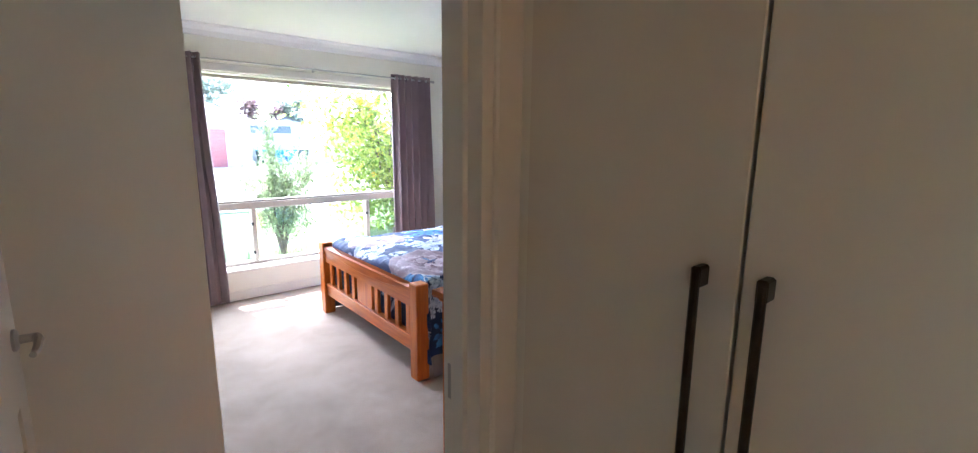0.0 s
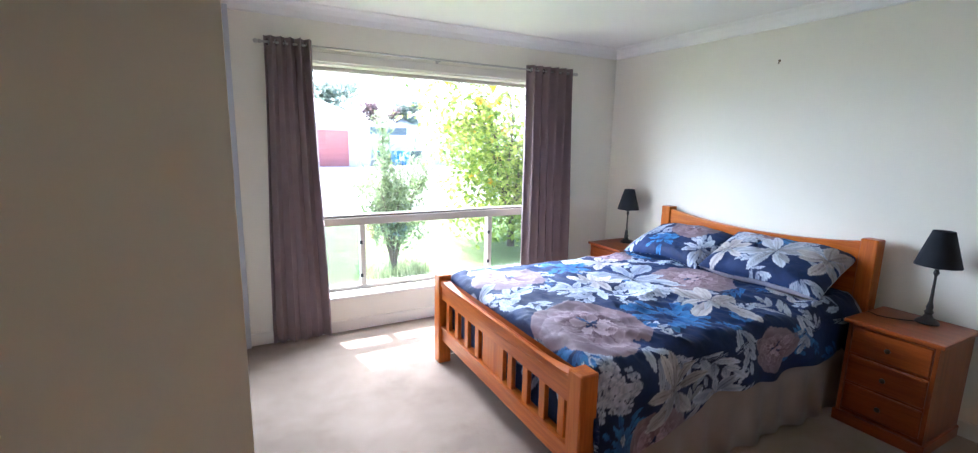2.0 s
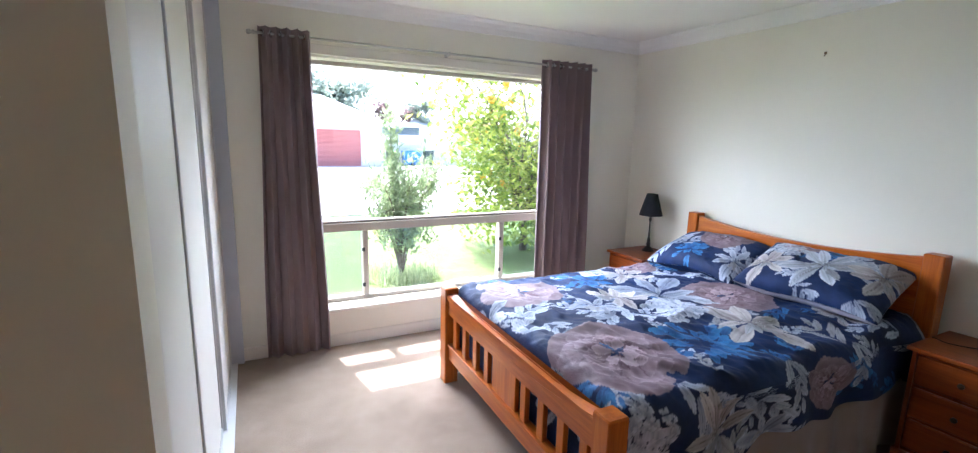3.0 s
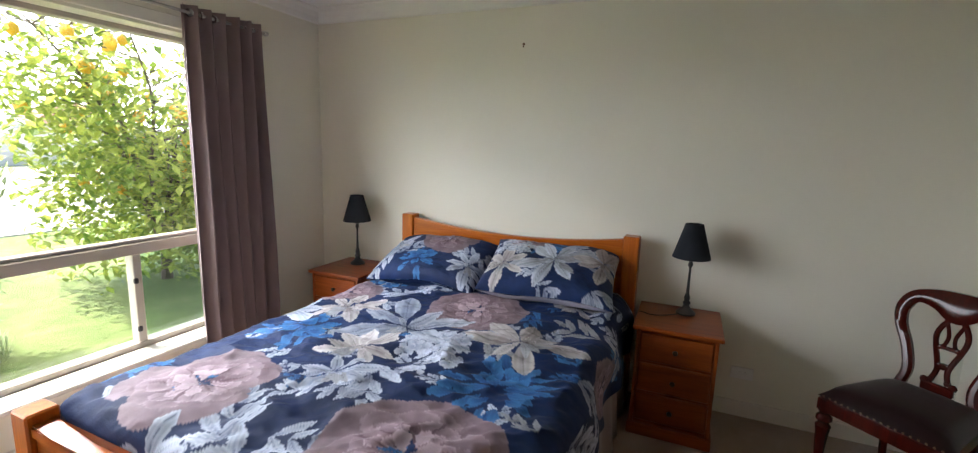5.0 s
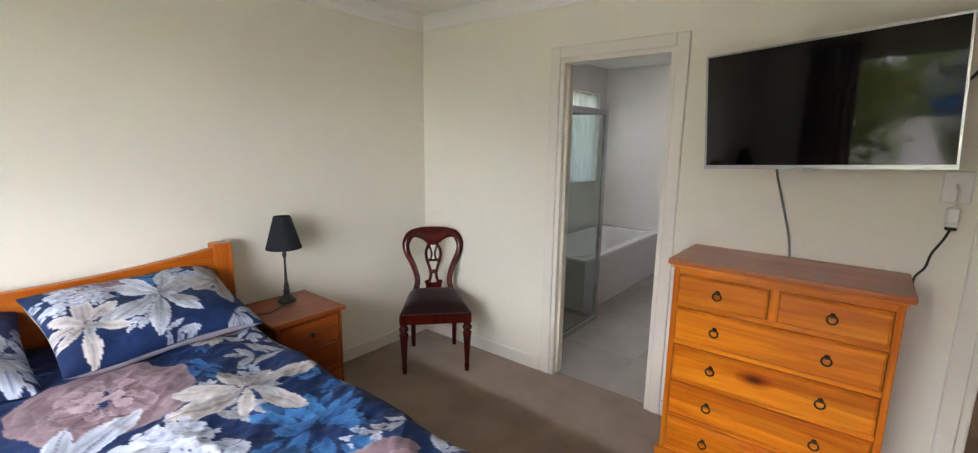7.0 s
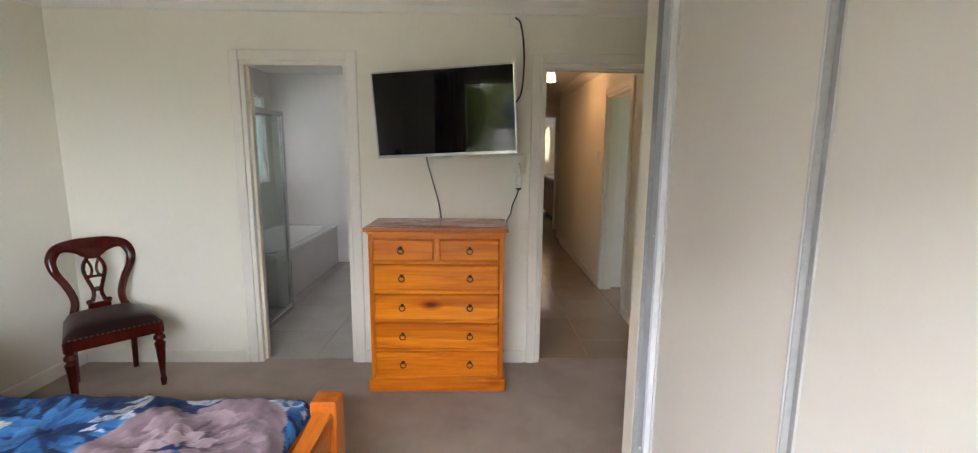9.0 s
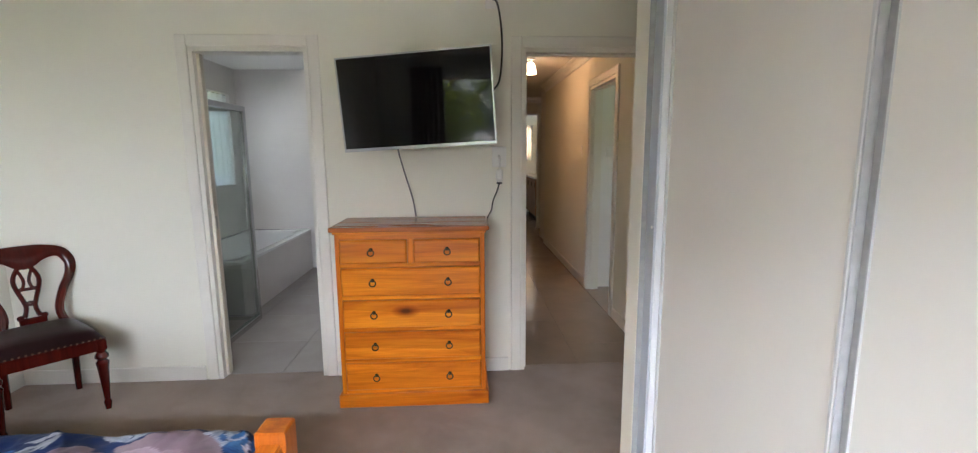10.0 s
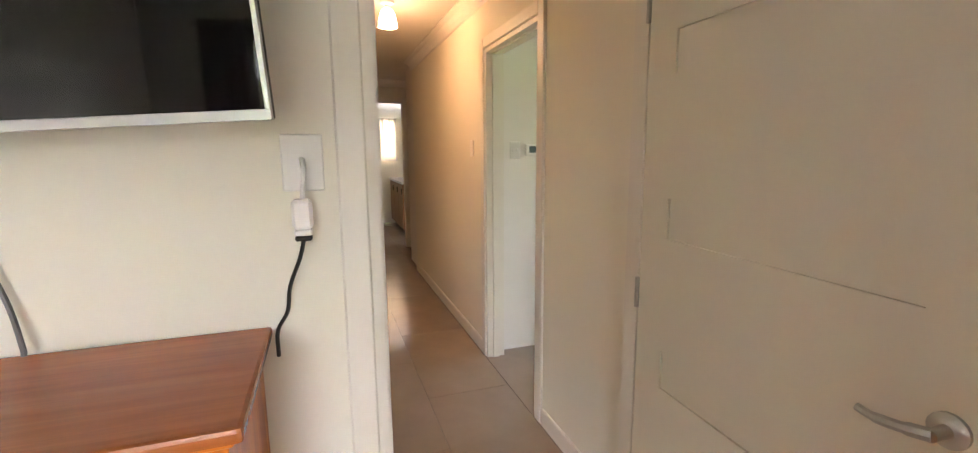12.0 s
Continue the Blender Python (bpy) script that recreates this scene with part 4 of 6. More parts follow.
pillow((2.80, 1.985, 0.797), 5, -22, BED_TURN + 6, 22, "navy floral pillow with a pale backing, lying askew")


# ---------------------------------------------------------------- bedside tables and lamps
def knob(parent, place, axis_turn, r=0.013):
    bm = bmesh.new()
    lathe(bm, [(0.006, 0), (0.006, 0.010), (r, 0.014), (r, 0.020), (r * 0.6, 0.025), (0.0, 0.026)], 12, Matrix.Translation(place) @ axis_turn)
    return part("knob", bm, BRONZE, parent, "dark bronze knob", smooth=True)


def ring_pull(parent, place):
    bm = bmesh.new()
    x, y, z = place
    lathe(bm, [(0.011, 0), (0.010, 0.004), (0.005, 0.009), (0.0, 0.010)], 10, Matrix.Translation((x, y, z + 0.016)) @ Matrix.Rotation(-math.pi / 2, 4, "X"))
    pts = [(x + 0.017 * math.sin(6.2832 * k / 18), y + 0.008, z + 0.017 * math.cos(6.2832 * k / 18)) for k in range(19)]
    tube(bm, pts, 0.0038, 6)
    return part("ring_pull", bm, BRONZE, parent, "dark bronze ring pull", smooth=True)


def bedside(place, label):
    """Front faces -x; the origin is at the middle of its footprint."""
    c = thing("bedside_table", place, label, "bedside table", "pair of bedside tables")
    D, Wd, H = 0.215, 0.195, 0.605
    bm = bmesh.new()
    box(bm, (-D - 0.02, -Wd - 0.02, H - 0.022), (D, Wd + 0.02, H), 0.006, 2)
    part("top", bm, NS_Y, c)
    bm = bmesh.new()
    box(bm, (-D + 0.012, -Wd + 0.018, 0.06), (D, Wd - 0.018, H - 0.022))
    part("body", bm, NS_Z, c)
    for s in (-1, 1):
        y0, y1 = sorted((s * (Wd - 0.018), s * Wd))
        boxpart("side_panel", (-D, y0, 0.0), (D, y1, H - 0.022), NS_Z, c, "", 0.002)
    boxpart("plinth", (-D - 0.012, -Wd - 0.012, 0.0), (D - 0.01, Wd + 0.012, 0.065), NS_Y, c, "", 0.004)
    for k in range(3):
        z0 = 0.085 + k * 0.166
        d = boxpart("drawer", (-D - 0.004, -Wd + 0.022, z0), (-D + 0.016, Wd - 0.022, z0 + 0.152), NS_Y, c, "", 0.006)
        knob(d, (-D - 0.004, 0, z0 + 0.076), Matrix.Rotation(-math.pi / 2, 4, "Y"))
    return c


bedside((2.935, 1.292, 0), "russet timber bedside table with three drawers and a lamp")
bedside((2.945, 3.475, 0), "russet timber bedside table with three drawers in the corner")


def table_lamp(place, label):
    l = thing("table_lamp", place, label, "table lamp", "pair of bedside lamps")
    bm = bmesh.new()
    lathe(bm, [(0.052, 0), (0.052, 0.008), (0.044, 0.016), (0.034, 0.024), (0.022, 0.034), (0.015, 0.05), (0.021, 0.062), (0.013, 0.075), (0.016, 0.09), (0.0085, 0.12), (0.0065, 0.20), (0.006, 0.26), (0.014, 0.278), (0.008, 0.297), (0.028, 0.306), (0.030, 0.312), (0.009, 0.322), (0.009, 0.345), (0.0, 0.346)], 20)
    part("stem", bm, LAMP_BLACK, l, smooth=True)
    bm = bmesh.new()
    z0, z1, r0, r1 = 0.318, 0.505, 0.099, 0.046
    lathe(bm, [(r0, z0), (r1, z1), (r1 - 0.003, z1), (r0 - 0.003, z0), (r0, z0)], 28)
    part("shade", bm, SHADE, l, "tapered black fabric shade", smooth=True)
    bm = bmesh.new()
    for k in range(3):
        a = 2.094 * k
        tube(bm, [(0, 0, z1 - 0.03), (0.048 * math.cos(a), 0.048 * math.sin(a), z1 - 0.03)], 0.0016, 5)
    lathe(bm, [(0.011, 0.346), (0.011, 0.39), (0.02, 0.42), (0.016, 0.45), (0.0, 0.46)], 12)
    part("shade_carrier", bm, LAMP_BLACK, l)
    return l


table_lamp((3.02, 1.26, 0.608), "black table lamp with a turned stem, switched off")
table_lamp((3.01, 3.50, 0.608), "black table lamp with a turned stem, switched off")


# ---------------------------------------------------------------- balloon back chair
def balloon_chair():
    fx, fy = 2.575, 0.478
    bx, by = 2.852, 0.222
    ang = math.degrees(math.atan2(by - fy, bx - fx)) - 90
    c = thing("balloon_back_chair", ((fx + bx) / 2, (fy + by) / 2, 0), "polished mahogany balloon-back chair with an oxblood leather seat", "chair", turn=ang)
    c.scale = (0.98, 1.0, 1.02)
    # local: y points to the back
    d, wf, wb, sh = 0.20, 0.215, 0.158, 0.40
    for s in (-1, 1):
        bm = bmesh.new()
        lathe(bm, [(0.0, 0), (0.014, 0.001), (0.016, 0.02), (0.020, 0.045), (0.014, 0.055), (0.027, 0.24), (0.032, 0.275), (0.020, 0.29), (0.033, 0.303), (0.033, 0.318), (0.021, 0.333), (0.030, 0.348), (0.030, sh)], 16, Matrix.Translation((s * wf, -d, 0)))
        part("front_leg", bm, MAHOGANY, c, smooth=True)
        bm = bmesh.new()
        pts = curve_points([(s * wb, d + 0.035, 0.0), (s * wb, d + 0.01, 0.2), (s * wb, d - 0.005, sh)], 6)
        tube(bm, pts, [0.016 + 0.006 * k / len(pts) for k in range(len(pts))], 8)
        part("back_leg", bm, MAHOGANY, c, smooth=True)
    bm = bmesh.new()
    prism(bm, [(-wf - 0.025, -d - 0.025), (wf + 0.025, -d - 0.025), (wb + 0.025, d + 0.02), (-wb - 0.025, d + 0.02)], 2, sh - 0.055, sh + 0.01, 0.006)
    part("seat_rail", bm, MAHOGANY, c)
    bm = bmesh.new()
    n = 16
    g = []
    for i in range(n + 1):
        u = 2 * i / n - 1
        row = []
        for j in range(n + 1):
            v = 2 * j / n - 1
            w = wf + 0.028 + (wb - wf) * (v + 1) / 2
            e = ((1 - u ** 6) * (1 - v ** 6)) ** 0.5
            row.append(bm.verts.new((u * w, v * (d + 0.026), sh + 0.012 + 0.06 * e + 0.012 * (1 - u * u) * (1 - v * v))))
        g.append(row)
    for a, b in zip(g, g[1:]):
        for j in range(n):
            bm.faces.new((a[j], b[j], b[j + 1], a[j + 1]))
    part("seat", bm, LEATHER, c, "buttonless oxblood leather seat", smooth=True)
    for k in range(18):
        bm = bmesh.new()
        lathe(bm, [(0.0055, 0), (0.004, 0.003), (0, 0.004)], 6, Matrix.Translation((-wf + 2 * wf * k / 17, -d - 0.027, sh + 0.018)) @ Matrix.Rotation(math.pi / 2, 4, "X"))
        part("nailhead", bm, NAIL, c)
    # hooped back: outer and inner outline in x, z
    def lean(z):
        return d - 0.005 + 0.10 * (z - sh) / 0.45
    outer = curve_points([(0.178, 0, sh), (0.150, 0, 0.47), (0.143, 0, 0.53), (0.172, 0, 0.62), (0.218, 0, 0.71), (0.229, 0, 0.79), (0.188, 0, 0.862), (0.095, 0, 0.892), (0.0, 0, 0.897)], 7)
    full = outer + [Vector((-p.x, p.y, p.z)) for p in reversed(outer[:-1])]
    bm = bmesh.new()
    rings = []
    for i, p in enumerate(full):
        q0, q1 = full[max(i - 1, 0)], full[min(i + 1, len(full) - 1)]
        dr = (q1 - q0).normalized()
        nrm = Vector((dr.z, 0, -dr.x))
        inward = -nrm
        if inward.dot(Vector((0, 0, 0.68)) - p) < 0:
            inward = -inward
        heart = max(0.0, 1 - abs(p.x) / 0.17) if p.z > 0.8 else 0.0
        wide = 0.042 + 0.016 * min(1, max(0, (p.z - 0.66) / 0.15)) + 0.082 * heart * heart * (3 - 2 * heart) * 0.9
        ring = []
        for a, t in ((0, -0.010), (0.3, -0.022), (0.7, -0.022), (1, -0.010), (1, 0.010), (0.5, 0.016), (0, 0.010)):
            w = p + inward * wide * a
            ring.append(bm.verts.new((w.x, lean(w.z) + t, w.z)))
        rings.append(ring)
    for a, b in zip(rings, rings[1:]):
        for k in range(7):
            bm.faces.new((a[k], a[(k + 1) % 7], b[(k + 1) % 7], b[k]))
    bm.faces.new(rings[0])
    bm.faces.new(list(reversed(rings[-1])))
    part("hoop_back", bm, MAHOGANY, c, smooth=True)
    # pierced splat: two crossing straps, a lyre oval and scrolled foot
    bm = bmesh.new()
    for s in (-1, 1):
        for path, r in (([(0.014, 0.79), (0.044, 0.745), (0.055, 0.70), (0.045, 0.65), (0.026, 0.59), (0.020, 0.55), (0.034, 0.50)], 0.0115),
                        ([(0.036, 0.775), (0.020, 0.735), (0.012, 0.70), (0.020, 0.665), (0.040, 0.655)], 0.008)):
            tube(bm, curve_points([(s * x, lean(z), z) for x, z in path], 5), r, 8)
        for x, z, r in ((0.052, 0.500, 0.017), (0.030, 0.512, 0.014), (0.030, 0.655, 0.012), (0.016, 0.580, 0.011)):
            lathe(bm, [(0.0, -0.013), (r * 0.7, -0.011), (r, 0.0), (r * 0.7, 0.011), (0, 0.013)], 10, Matrix.Translation((s * x, lean(z), z)) @ Matrix.Rotation(math.pi / 2, 4, "X"))
    tube(bm, [(-0.036, lean(0.655), 0.655), (0.036, lean(0.655), 0.655)], 0.009, 7)
    box(bm, (-0.060, lean(0.48) - 0.011, 0.455), (0.060, lean(0.48) + 0.011, 0.497), 0.006)
    lathe(bm, [(0.0, -0.016), (0.014, -0.010), (0.017, 0.0), (0.014, 0.010), (0, 0.016)], 10, Matrix.Translation((0, lean(0.575), 0.575)) @ Matrix.Rotation(math.pi / 2, 4, "X"))
    part("splat", bm, MAHOGANY, c, "pierced carved splat", smooth=True)


balloon_chair()


# ---------------------------------------------------------------- chest of drawers
def chest():
    c = thing("chest_of_drawers", (0.681, 0.0, 0), "honey pine chest of six drawers with a dark top", "chest of drawers")
    hw, y0, y1, H = 0.405, 0.012, 0.405, 1.034
    bm = bmesh.new()
    box(bm, (-hw - 0.025, y0 - 0.008, H - 0.026), (hw + 0.025, y1 + 0.025, H), 0.008, 2)
    part("top", bm, TOP_WOOD, c, "dark red-brown top")
    boxpart("moulding", (-hw - 0.008, y0, H - 0.040), (hw + 0.008, y1 + 0.008, H - 0.026), PINE_X, c, "", 0.003)
    for s in (-1, 1):
        a, b = sorted((s * (hw - 0.024), s * hw))
        boxpart("side_panel", (a, y0, 0.0), (b, y1, H - 0.04), PINE_Z, c, "", 0.002)
    # carcass coloured dark so the drawer gaps read as shadow
    boxpart("carcass", (-hw + 0.024, y0, 0.05), (hw - 0.024, y1 - 0.022, H - 0.04), GAP_SHADOW, c)
    rows = [0.098, 0.281, 0.464, 0.647, 0.830]
    boxpart("plinth", (-hw - 0.018, y0, 0.0), (hw + 0.018, y1 + 0.020, 0.078), PINE_X, c, "", 0.006)
    boxpart("top_rail", (-hw + 0.024, y1 - 0.022, 0.966), (hw - 0.024, y1 - 0.002, H - 0.04), PINE_X, c)
    for z in rows:
        boxpart("rail", (-hw + 0.024, y1 - 0.022, z - 0.020), (hw - 0.024, y1 - 0.004, z), PINE_X, c)
    boxpart("divider", (-0.016, y1 - 0.022, 0.832), (0.016, y1 - 0.004, 0.966), PINE_Z, c)

    def drawer(x0, x1, z0, z1, pulls):
        bm = bmesh.new()
        m = 0.008
        yb, yf = y1 - 0.020, y1 + 0.014
        rim = [bm.verts.new(p) for p in ((x0, yb, z0), (x1, yb, z0), (x1, yb, z1), (x0, yb, z1))]
        edge = [bm.verts.new(p) for p in ((x0, yf - 0.007, z0), (x1, yf - 0.007, z0), (x1, yf - 0.007, z1), (x0, yf - 0.007, z1))]
        face = [bm.verts.new(p) for p in ((x0 + m, yf, z0 + m), (x1 - m, yf, z0 + m), (x1 - m, yf, z1 - m), (x0 + m, yf, z1 - m))]
        for a, b in ((rim, edge), (edge, face)):
            for k in range(4):
                bm.faces.new((a[k], a[(k + 1) % 4], b[(k + 1) % 4], b[k]))
        bm.faces.new(face)
        bm.faces.new(list(reversed(rim)))
        d = part("drawer", bm, PINE_X, c)
        for x in pulls:
            ring_pull(d, (x, yf, (z0 + z1) / 2 - 0.004))

    g = 0.0035
    for k, z in enumerate(rows[:4]):
        drawer(-hw + 0.028, hw - 0.028, z + g, z + 0.163 - g, (-0.202, 0.208))
    drawer(-hw + 0.028, -0.018, rows[4] + g, 0.964, (-0.200,))
    drawer(0.018, hw - 0.028, rows[4] + g, 0.964, (0.211,))


chest()


# ---------------------------------------------------------------- television and its cables
def television():
    tv = new("television")
    centre = Vector((0.652, 0.186, 1.718))
    right = Vector((-0.880, 0.168, 0.045)).normalized()
    up = Vector((0.03, 0.022, 0.525))
    up = (up - right * up.dot(right)).normalized()
    out = right.cross(up)
    m = Matrix((right, up, out)).transposed().to_4x4()
    m.translation = centre
    tv.matrix_basis = m
    tagged(tv, "wall-mounted television with a silver bezel, hung slightly crooked", "television")
    w, h = 0.450, 0.265
    bm = bmesh.new()
    box(bm, (-w + 0.001, -h + 0.001, -0.028), (w - 0.001, h - 0.001, -0.0095), 0.004)
    box(bm, (-w * 0.6, -h * 0.7, -0.055), (w * 0.6, h * 0.45, -0.030), 0.010)
    part("back_cover", bm, DARK, tv)
    bm = bmesh.new()
    b = 0.009
    for lo, hi in (((-w, -h), (w, -h + 0.018)), ((-w, h - b), (w, h)), ((-w, -h + 0.018), (-w + b, h - b)), ((w - b, -h + 0.018), (w, h - b))):
        box(bm, (lo[0], lo[1], -0.009), (hi[0], hi[1], 0.003), 0.001)
    part("bezel", bm, SILVER, tv)
    boxpart("screen", (-w + b, -h + 0.018, -0.006), (w - b, h - b, 0.001), SCREEN, tv, "dark glossy screen")
    bm = bmesh.new()
    box(bm, (-0.032, -h - 0.006, -0.02), (0.032, -h + 0.004, 0.006), 0.003)
    part("badge", bm, SILVER, tv)
    bm = bmesh.new()
    box(bm, (-0.12, -0.10, -0.075), (0.12, 0.10, -0.055), 0.003)
    tube(bm, [(0, 0, -0.075), (0.0, 0.02, -0.16)], 0.022, 8)
    part("mount", bm, DARK, tv)


television()


def cable(pts, r, material, label):
    bm = bmesh.new()
    tube(bm, curve_points(pts, 8), r, 7)
    return tagged(part("cable", bm, material, smooth=True), label, "cable")


def wall_plate(name, place, w, h, label, axis=1, sign=1, switches=1):
    p = thing(name, place, label, "switch plate" if "switch" in name else "power outlet")
    a, b = sorted((0.0, sign * 0.009))
    c, d = sorted((sign * 0.009, sign * 0.013))
    if axis == 1:
        boxpart("plate", (-w / 2, a, -h / 2), (w / 2, b, h / 2), WHITE_PLASTIC, p, "", 0.003)
    else:
        boxpart("plate", (a, -w / 2, -h / 2), (b, w / 2, h / 2), WHITE_PLASTIC, p, "", 0.003)
    for k in range(switches):
        o = (k - (switches - 1) / 2) * 0.03
        if axis == 1:
            boxpart("rocker", (o - 0.006, c, -0.011), (o + 0.006, d, 0.011), WHITE_PLASTIC, p, "", 0.002)
        else:
            boxpart("rocker", (c, o - 0.006, -0.011), (d, o + 0.006, 0.011), WHITE_PLASTIC, p, "", 0.002)
    return p


wall_plate("power_outlet", (0.205, YT, 2.325), 0.075, 0.12, "white double outlet plate high on the wall", switches=2)
wall_plate("power_outlet", (0.163, YT, 1.40), 0.088, 0.125, "white outlet plate below the television corner")
bm = bmesh.new()
box(bm, (-0.018, -0.012, 0.0), (0.018, 0.020, 0.055), 0.006)
box(bm, (-0.016, -0.010, -0.012), (0.016, 0.018, 0.0), 0.003)
plug = tagged(part("plug", bm, WHITE_PLASTIC), "white extension plug hanging on its lead", "plug")
plug.location = (0.168, 0.06, 1.262)
plug.scale = (1.15, 1.15, 1.15)
boxpart("cap", (-0.015, -0.009, -0.022), (0.015, 0.017, -0.0125), DARK, plug, "black lead end", 0.003)
cable([(0.205, 0.02, 2.32), (0.175, 0.05, 2.28), (0.155, 0.07, 2.15), (0.150, 0.07, 2.0), (0.165, 0.06, 1.85), (0.21, 0.06, 1.78)], 0.006, CABLE, "black aerial lead running down behind the television")
cable([(0.165, 0.014, 1.41), (0.160, 0.045, 1.38), (0.165, 0.06, 1.34), (0.168, 0.062, 1.315)], 0.005, WHITE_PLASTIC, "white lead to the hanging plug")
cable([(0.168, 0.062, 1.240), (0.180, 0.05, 1.195), (0.205, 0.03, 1.13), (0.215, 0.02, 1.07), (0.24, 0.006, 1.02), (0.242, 0.006, 0.96)], 0.0045, CABLE, "black power lead trailing behind the chest")
cable([(0.77, 0.10, 1.46), (0.765, 0.05, 1.40), (0.735, 0.03, 1.28), (0.70, 0.025, 1.15), (0.685, 0.03, 1.06), (0.682, 0.035, 1.040)], 0.005, CABLE_GREY, "dark lead hanging from the television to the chest")

bm = bmesh.new()
box(bm, (-0.006, -0.010, -0.002), (0.0, 0.010, 0.016), 0.002)
tube(bm, curve_points([(-0.004, 0, 0.004), (-0.006, 0, -0.014), (-0.016, 0, -0.018), (-0.018, 0, -0.008)], 4), 0.0025, 6)
hook = tagged(part("picture_hook", bm, NAIL), "small brass picture hook remaining on the bare wall", "picture hook")
hook.location = (XH, 2.333, 2.115)
hook.scale = (0.8, 0.8, 0.8)
cable([(2.98, 1.30, 0.611), (2.93, 1.36, 0.610), (2.90, 1.43, 0.610), (2.93, 1.49, 0.609), (2.97, 1.512, 0.58)], 0.003, CABLE, "thin black lamp lead crossing the bedside table")
wall_plate("power_outlet", (XH, 0.93, 0.26), 0.115, 0.07, "white outlet plate low beside the bedside table", 0, -1, 2)


# ---------------------------------------------------------------- wardrobe and bedroom door
def wardrobe():
    w = thing("sliding_wardrobe", (-0.285, NIB_1, 0), "built-in wardrobe with cream sliding doors and white frames", "wardrobe")
    L = YW - NIB_1
    H = 2.36
    # jamb channel with its screw caps
    # the first strip is grey to put shade on the stub wall's side
    boxpart("wall_shadow_strip", (0.036, 0.0, 0), (0.055, 0.003, H), SHADOW_GREY, w, "grey strip painted as shade beside the wall end")
    boxpart("side_channel", (-0.06, 0.0, 0), (0.036, 0.066, H), CHANNEL, w, "", 0.002)
    boxpart("channel_edge", (-0.06, 0.066, 0), (0.028, 0.071, H), WHITE_METAL, w)
    for z in (0.16, 0.28, 1.17, 2.05):
        bm = bmesh.new()
        lathe(bm, [(0.006, 0), (0.005, 0.003), (0, 0.004)], 8, Matrix.Translation((0.036, 0.050, z)) @ Matrix.Rotation(math.pi / 2, 4, "Y"))
        part("screw_cap", bm, WHITE_PLASTIC, w)
    boxpart("head_track", (-0.06, 0.03, H - 0.05), (0.054, L - 0.052, H), WHITE_METAL, w, "", 0.002)
    boxpart("floor_track", (-0.06, 0.03, 0.0), (0.045, L - 0.052, 0.012), WHITE_METAL, w, "", 0.001)
    for y0, y1, xo in ((0.064, 0.842, 0.010), (0.832, 1.745, -0.006), (1.734, L - 0.052, 0.010)):
        x = xo - 0.022
        d = boxpart("door", (x, y0 + 0.02, 0.035), (x + 0.014, y1 - 0.02, H - 0.06), VINYL, w)
        bm = bmesh.new()
        box(bm, (x - 0.006, y0 + 0.008, 0.016), (x + 0.022, y0 + 0.020, H - 0.052), 0.003)
        box(bm, (x - 0.006, y1 - 0.020, 0.016), (x + 0.022, y1 - 0.008, H - 0.052), 0.003)
        box(bm, (x - 0.006, y0 + 0.020, 0.016), (x + 0.020, y1 - 0.020, 0.045), 0.003)
        part("door_frame", bm, STILE, d)
        if xo > 0.005:
            # pale grey strip puts shade on the trailing door edge
            boxpart("edge_shadow_strip", (x - 0.005, y1 - 0.008, 0.02), (x + 0.021, y1 - 0.004, H - 0.055), EDGE_SHADOW, d, "grey strip painted as shade on the door edge")
        else:
            # grey line put in for the shadow where this door slips behind
            boxpart("gap_shadow_strip", (x + 0.0225, y0 + 0.011, 0.02), (x + 0.0245, y0 + 0.024, H - 0.055), SHADOW_GREY, d, "grey strip painted as the shadow between doors")
    boxpart("end_jamb", (-0.06, L - 0.05, 0), (0.085, L - 0.002, H), CHANNEL, w, "blue-grey end jamb", 0.002)
    boxpart("shelf", (-0.53, 0.01, 1.75), (-0.09, L - 0.01, 1.77), CUPBOARD, w)
    bm = bmesh.new()
    box(bm, (-0.06, 0.0, H), (0.0, L, CEIL), 0.0)
    part("bulkhead", bm, WALL, w)


wardrobe()


def lever(parent, place, out, along, label="brushed steel lever handle"):
    """A round rose with a curved lever; out points away from the leaf, along down the lever."""
    o, a = Vector(out), Vector(along)
    up = o.cross(a)
    m = Matrix((a, up, o)).transposed().to_4x4()
    m.translation = place
    bm = bmesh.new()
    lathe(bm, [(0.027, 0), (0.027, 0.006), (0.022, 0.010), (0.011, 0.012), (0.010, 0.045), (0.0, 0.046)], 18, m)
    pts = [m @ Vector(p) for p in ((0, 0, 0.040), (0.016, 0.002, 0.046), (0.045, 0.008, 0.046), (0.075, 0.012, 0.044), (0.10, 0.010, 0.042))]
    tube(bm, curve_points(pts, 4), [0.011] * 6 + [0.009] * 6 + [0.007] * 5, 8)
    return part("lever_handle", bm, STEEL, parent, label, smooth=True)


